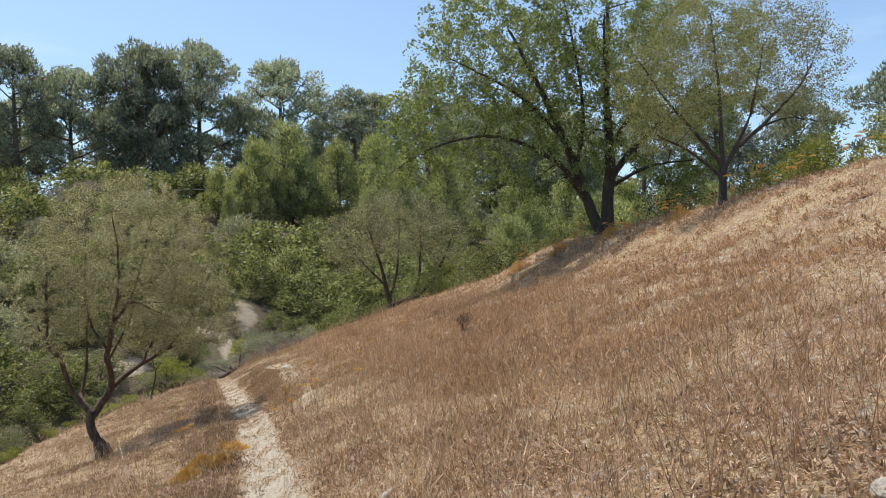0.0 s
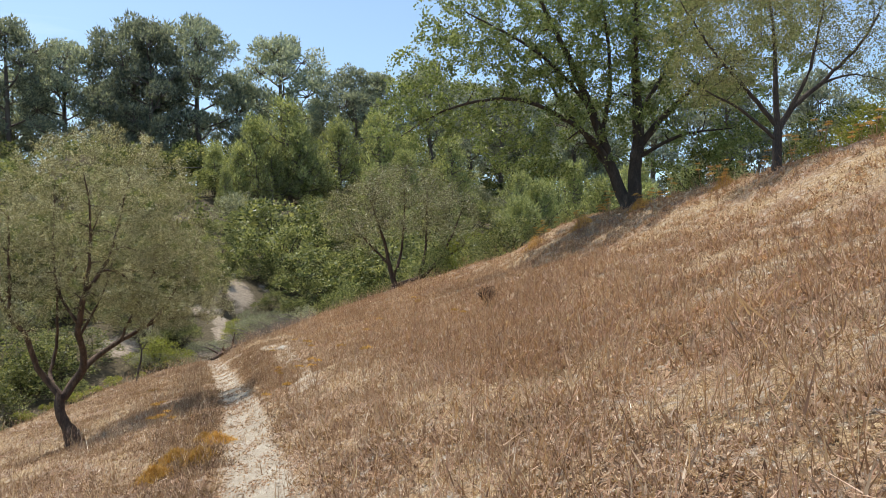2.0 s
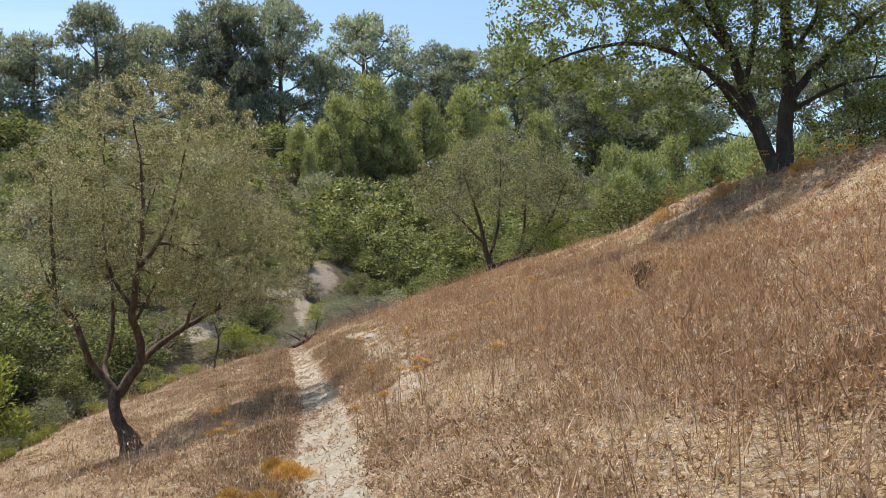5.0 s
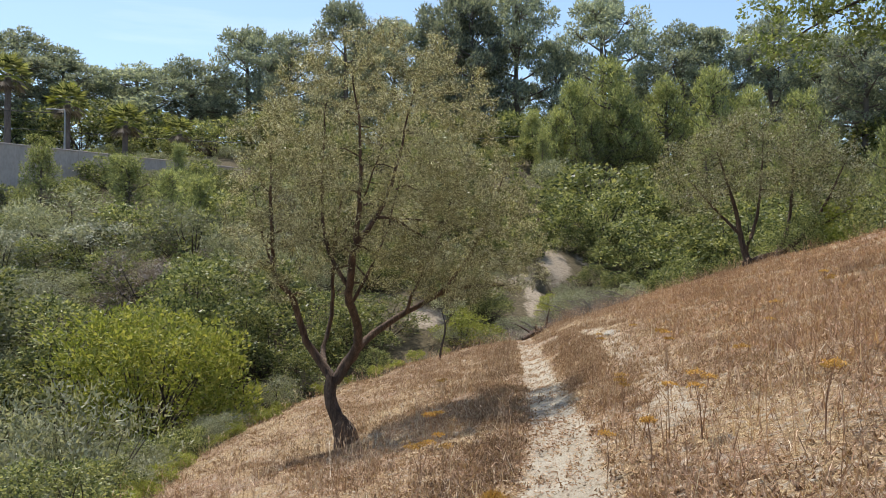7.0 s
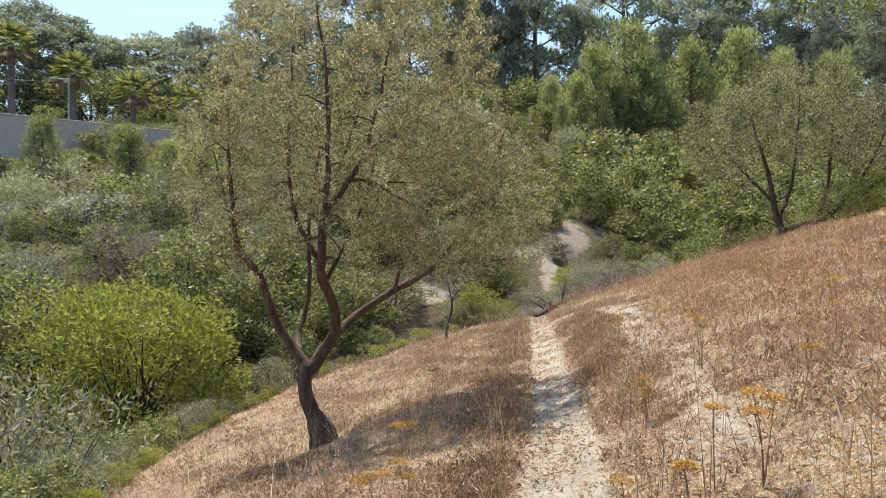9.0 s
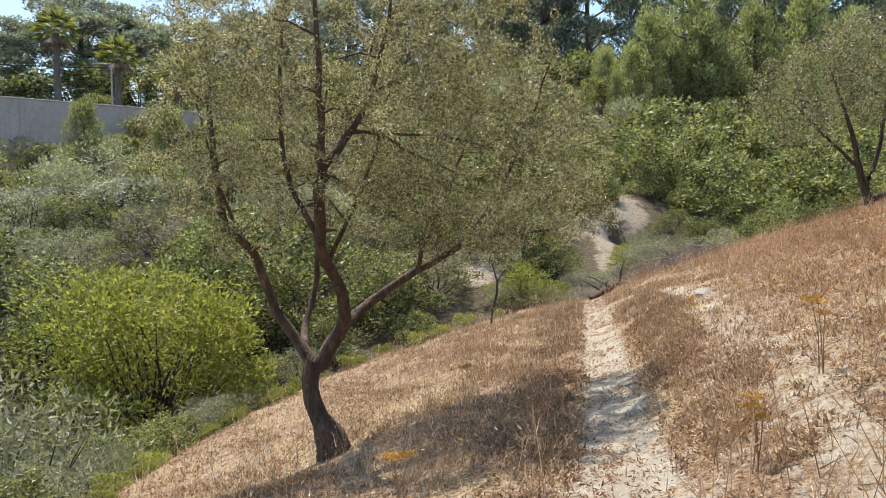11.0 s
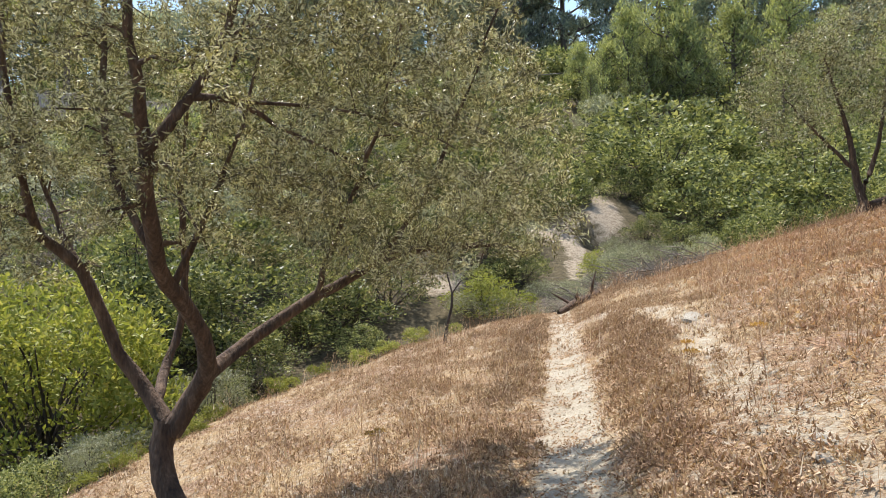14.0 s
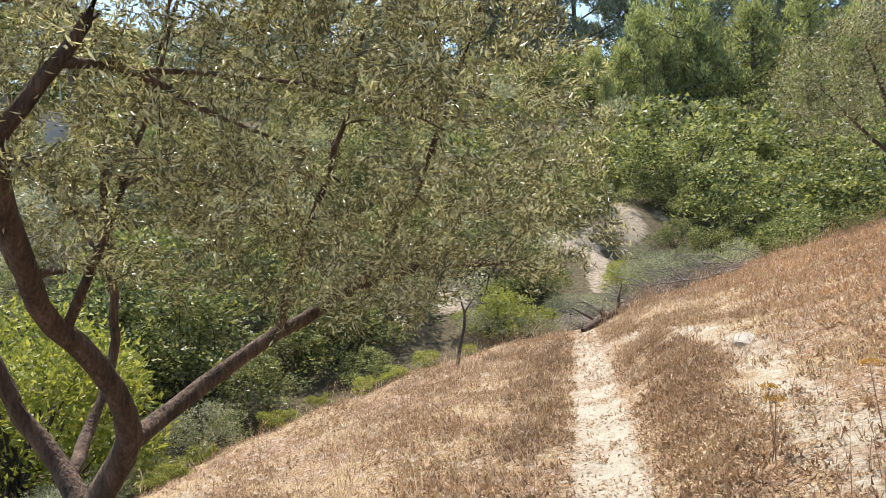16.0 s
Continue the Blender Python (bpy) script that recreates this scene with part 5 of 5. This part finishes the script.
def rock(x, y, size, seed, label):
    """A weathered stone: a lumpy, flattened block with facets, half sunk."""
    bm = bmesh.new()
    bmesh.ops.create_icosphere(bm, subdivisions=3, radius=1)
    r = np.random.RandomState(seed)
    cuts = [(Vector(unit(r.normal(0, 1, 3))), r.uniform(0.55, 0.85)) for _ in range(9)]
    for v in bm.verts:
        for nrm, far in cuts:
            d = v.co.dot(nrm)
            if d > far:
                v.co -= nrm * (d - far)
        v.co += v.normal * 0.06 * noise.noise(v.co * 3 + Vector((seed, 0, 0)))
        v.co = Vector((v.co.x * size[0], v.co.y * size[1], v.co.z * size[2]))
    me = bpy.data.meshes.new("rock")
    bm.to_mesh(me)
    bm.free()
    me.materials.append(ROCK)
    ob = new("rock", me)
    ob.location = placed(x, y, -0.25 * size[2])
    ob.rotation_euler = (0.2, 0.25, seed * 1.3)
    return tagged(ob, label, "rock", "stones in the grass")


for i, (x, y, s) in enumerate([(0.12, 26.7, (0.40, 0.26, 0.13)), (0.65, 19.8, (0.14, 0.09, 0.06)), (3.06, 2.70, (0.2, 0.15, 0.10)), (2.84, 2.76, (0.14, 0.1, 0.06)), (1.41, 7.1, (0.2, 0.12, 0.09)), (-6.3, 26.3, (0.13, 0.1, 0.07)),
                              (0.62, 19.55, (0.12, 0.1, 0.07)), (0.32, 26.5, (0.1, 0.08, 0.05))]):
    rock(x, y, tuple(0.62 * k for k in s), 400 + i, "pale grey limestone lying in the dry grass")


def build_pebbles(n, seed):
    """Clods and pebbles on the trodden earth."""
    r = np.random.RandomState(seed)
    y = r.uniform(3, 34, n)
    x = path_x(y) + r.normal(0, 0.2, n)
    s = 0.004 + 0.02 * r.uniform(0, 1, n) ** 5
    c = np.stack([x, y, height(x, y) + s * 0.25], 1)
    octa = np.array([[1, 0, 0], [-1, 0, 0], [0, 1, 0], [0, -1, 0], [0, 0, 0.7], [0, 0, -0.7]])
    v = c[:, None] + octa[None] * s[:, None, None] * r.uniform(0.6, 1.3, (n, 6, 1))
    f = np.array([[0, 2, 4], [2, 1, 4], [1, 3, 4], [3, 0, 4], [2, 0, 5], [1, 2, 5], [3, 1, 5], [0, 3, 5]])
    tagged(new("pebbles", mesh_of("pebbles", v.reshape(-1, 3), (np.arange(n)[:, None, None] * 6 + f[None]).reshape(-1, 3), EARTH)), "small clods and pebbles strewn on the footpath", "pebbles", kind="stuff")


build_pebbles(5000, 411)


# ---- brushwood, log, sapling at the brow ----
def brush_pile(x, y, wide, deep, tall, seed, n, label):
    r = np.random.RandomState(seed)
    root = new("brush_pile")
    root.location = placed(x, y)
    tagged(root, label, "brushwood")
    z0 = root.location.z
    fine = []
    for i in range(n):
        a = r.normal(0, 0.5) + (math.pi if r.uniform() < 0.5 else 0)
        ln = r.uniform(0.5, 1.5)
        p = np.array([r.normal(0, wide * 0.4), r.normal(0, deep * 0.4), 0])
        h0 = float(height(x + p[0], y + p[1])) - z0
        up = r.uniform(0.05, tall)
        d = np.array([math.cos(a), 0.5 * math.sin(a), r.uniform(-0.1, 0.35)]) * ln
        mid = p + d * 0.5 + r.normal(0, 0.06, 3)
        rad = 0.006 + 0.016 * r.uniform() ** 3
        rows = smooth_line([(*(p + [0, 0, h0 + up * 0.4]), rad), (*(mid + [0, 0, h0 + up]), rad * 0.7), (*(p + d + [0, 0, h0 + up * 0.9]), rad * 0.3)], 0.2, 0.01, i)
        fine.append(rows)
    v, f = tubes(fine, 4)
    part("brushwood", mesh_of("brushwood", v, f, DEAD_WOOD, True), root)
    return root


brush_pile(-1.2, 37.3, 1.9, 1.2, 0.5, 421, 190, "tangled pile of grey dead branches at the field edge")
brush_pile(-2.7, 37.4, 1.1, 0.7, 0.45, 423, 110, "low tangle of grey dead twigs beside the log")
brush_pile(0.0, 37.6, 1.4, 0.7, 0.35, 422, 70, "low heap of bleached fallen branches at the field edge")


def fallen(name, rows, label, seed, material=DEAD_WOOD):
    root = new(name)
    root.location = placed(rows[0][0], rows[0][1])
    o = root.location
    tagged(root, label, "log")
    pts = [(x - o.x, y - o.y, float(height(x, y)) + up - o.z, r) for x, y, up, r in rows]
    line = smooth_line(pts, 0.15, 0.015, seed)
    v, f = tubes([line], 9, 0.12, seed)
    part("stem", mesh_of("stem", v, f, material, True), root)
    r = np.random.RandomState(seed)
    side = []
    for i in range(7):
        q = line[int(r.uniform(0.3, 0.95) * (len(line) - 1))]
        e = q[:3] + unit(r.normal(0, 1, 3) + [0, 0, 0.8]) * r.uniform(0.3, 0.8)
        side.append(np.array([[*q[:3], q[3] * 0.5], [*((q[:3] + e) / 2 + r.normal(0, 0.04, 3)), q[3] * 0.35], [*e, 0.004]]))
    for s in side:
        v, f = tubes([s], 5)
        part("side_branch", mesh_of("side_branch", v, f, material, True), root)


fallen("fallen_branch", [(0.7, 36.9, 0.06, 0.028), (0.0, 36.7, 0.14, 0.025), (-0.8, 36.8, 0.22, 0.02), (-1.7, 37.2, 0.45, 0.012)], "bleached fallen branch lying across the field edge", 431)
fallen("fallen_branch", [(0.9, 37.4, 0.06, 0.026), (0.3, 37.2, 0.22, 0.02), (-0.6, 37.3, 0.5, 0.012)], "thin dead branch propped on the brushwood", 432)
fallen("log", [(-2.85, 34.6, 0.04, 0.07), (-2.4, 35.1, 0.08, 0.12), (-1.95, 35.6, 0.08, 0.09)], "short brown weathered log lying beside the footpath", 433, BARK)

tree("sapling", placed(-5.35, 32.8, 0.05),
     [(0, 0, -0.1, 0.05), (0.08, 0, 0.4, 0.035), (0.2, 0, 0.9, 0.03), (0.22, 0, 1.25, 0.028)],
     [[(0.22, 0, 1.2, 0.022), (0.1, 0.05, 1.6, 0.016), (0.0, 0, 2.1, 0.006)], [(0.22, 0, 1.2, 0.02), (0.45, 0, 1.5, 0.014), (0.7, 0.1, 1.9, 0.006)]],
     [(0.3, 0, 1.9, 0.6, 0.6, 0.4)], GREY_LEAF, DARK_BARK, 14, 60, 900, (0.07, 0.025), 441, "thin leaning sapling with a small sparse crown", spread=0.06)


# ---- the walled garden above the gully ----
def box_mesh(name, size, material, bevel=0.02):
    bm = bmesh.new()
    bmesh.ops.create_cube(bm, size=1)
    for v in bm.verts:
        v.co = Vector((v.co.x * size[0], v.co.y * size[1], v.co.z * size[2]))
    bmesh.ops.bevel(bm, geom=bm.edges[:], offset=bevel, segments=1, affect="EDGES")
    me = bpy.data.meshes.new(name)
    bm.to_mesh(me)
    bm.free()
    me.materials.append(material)
    return me


WALL_A, WALL_B = Vector((-48.5, 45.0, 0)), Vector((-30.9, 76.7, 0))
run = (WALL_B - WALL_A)
bays = 10
wall_turn = math.atan2(run.y, run.x)
wall = new("garden_wall")
wall.location = (WALL_A.x, WALL_A.y, 8.2)
wall.rotation_euler = (0, 0, wall_turn)
tagged(wall, "long weathered rendered garden wall with evenly spaced piers", "wall", kind="structure")
bay = run.length / bays
panel, pier, cap = box_mesh("panel", (bay - 0.3, 0.2, 4.2), CONCRETE), box_mesh("pier", (0.32, 0.32, 4.35), CONCRETE), box_mesh("coping", (bay - 0.34, 0.3, 0.1), CONCRETE)
for i in range(bays):
    for name, me, dx, dz in (("panel", panel, 0.5, 0.5), ("pier", pier, 0.0, 0.55), ("coping", cap, 0.5, 2.64)):
        ob = part(name, me, wall)
        ob.location = ((i + dx) * bay, 0, dz)

lamp = new("lamp_post")
lamp.location = (-40.3, 59.9, 7.0)
tagged(lamp, "thin galvanised lamp post beside the garden wall", "lamp post")
v, f = tubes([smooth_line([(0, 0, 0, 0.09), (0, 0, 4, 0.07), (0, 0, 6.7, 0.06), (-0.15, -0.1, 6.85, 0.05), (-0.7, -0.5, 6.88, 0.045)], 0.3)], 8)
part("pole", mesh_of("pole", v, f, METAL, True), lamp)
ob = part("lamp_head", box_mesh("lamp_head", (0.5, 0.2, 0.12), METAL, 0.03), lamp)
ob.location = (-0.85, -0.6, 6.86)
v, f = tubes([smooth_line([(-40.3, 59.9, 13.6, 0.03), (-46, 54, 13.35, 0.03), (-56, 44, 13.5, 0.03), (-70, 30, 14.2, 0.03)], 0.8)], 5)
tagged(new("cable", mesh_of("cable", v, f, CABLE, True)), "slack overhead cable running from the lamp post", "cable")


def palm(x, y, base, tall, crown, seed, label):
    """A fan palm: ringed trunk, skirt of dead leaves, round head of pleated fans."""
    r = np.random.RandomState(seed)
    root = new("fan_palm")
    root.location = (x, y, base)
    tagged(root, label, "palm tree", "fan palms behind the wall")
    v, f = tubes([smooth_line([(0, 0, -0.3, 0.34), (0.05, 0, tall * 0.5, 0.26), (0.08, 0, tall, 0.24)], 0.25)], 9, 0.08, seed)
    part("trunk", mesh_of("trunk", v, f, PINE_BARK, True), root)
    for i in range(26):
        a, tip_up = i * 2.4, 1.25 - 2.3 * (i / 26)
        dead = tip_up < -0.55
        d = Vector((math.cos(a) * math.cos(tip_up), math.sin(a) * math.cos(tip_up), math.sin(tip_up)))
        side = d.cross(Vector((0, 0, 1))).normalized()
        up = side.cross(d)
        hub = d * crown * 0.5 + Vector((0.08, 0, tall))
        vs, fs = [Vector((0.08, 0, tall)) + side * 0.03, Vector((0.08, 0, tall)) - side * 0.03, hub], [(0, 1, 2)]
        for k in range(13):
            w = -1.35 + 2.7 * k / 12
            e = hub + (d * math.cos(w) + side * math.sin(w)) * crown * 0.55 - up * 0.0 - Vector((0, 0, crown * 0.12 * abs(w)))
            n = (d * math.cos(w + 0.1) + side * math.sin(w + 0.1)) * crown * 0.3
            m = (d * math.cos(w - 0.1) + side * math.sin(w - 0.1)) * crown * 0.3
            j = len(vs)
            vs += [hub, hub + n, e, hub + m]
            fs.append((j, j + 1, j + 2))
            fs.append((j, j + 2, j + 3))
        part("frond", mesh_of("frond", np.array([tuple(q) for q in vs]), np.array(fs), DRY_SHRUB if dead else SHRUB_LEAF if i % 3 else LIME_LEAF), root, "withered hanging frond" if dead else "")


palm(-47.5, 62.3, 8.0, 9.6, 2.0, 471, "tall shaggy fan palm behind the garden wall")
palm(-44.8, 65.9, 8.0, 8.0, 1.9, 472, "fan palm with a skirt of dead leaves behind the wall")
palm(-43.4, 71.9, 9.0, 6.3, 2.0, 473, "low bright green fan palm behind the wall")
palm(-41.0, 77.0, 10.0, 5.2, 1.6, 474, "small bright green fan palm behind the wall")

v, f = tubes([smooth_line([(-62, 78, 16.6, 0.035), (-34, 86, 15.0, 0.035), (-4, 88, 15.2, 0.035), (14, 88, 15.9, 0.035)], 1.5)], 5)
tagged(new("cable", mesh_of("cable", v, f, CABLE, True)), "thin black overhead cable before the crest pines", "cable")
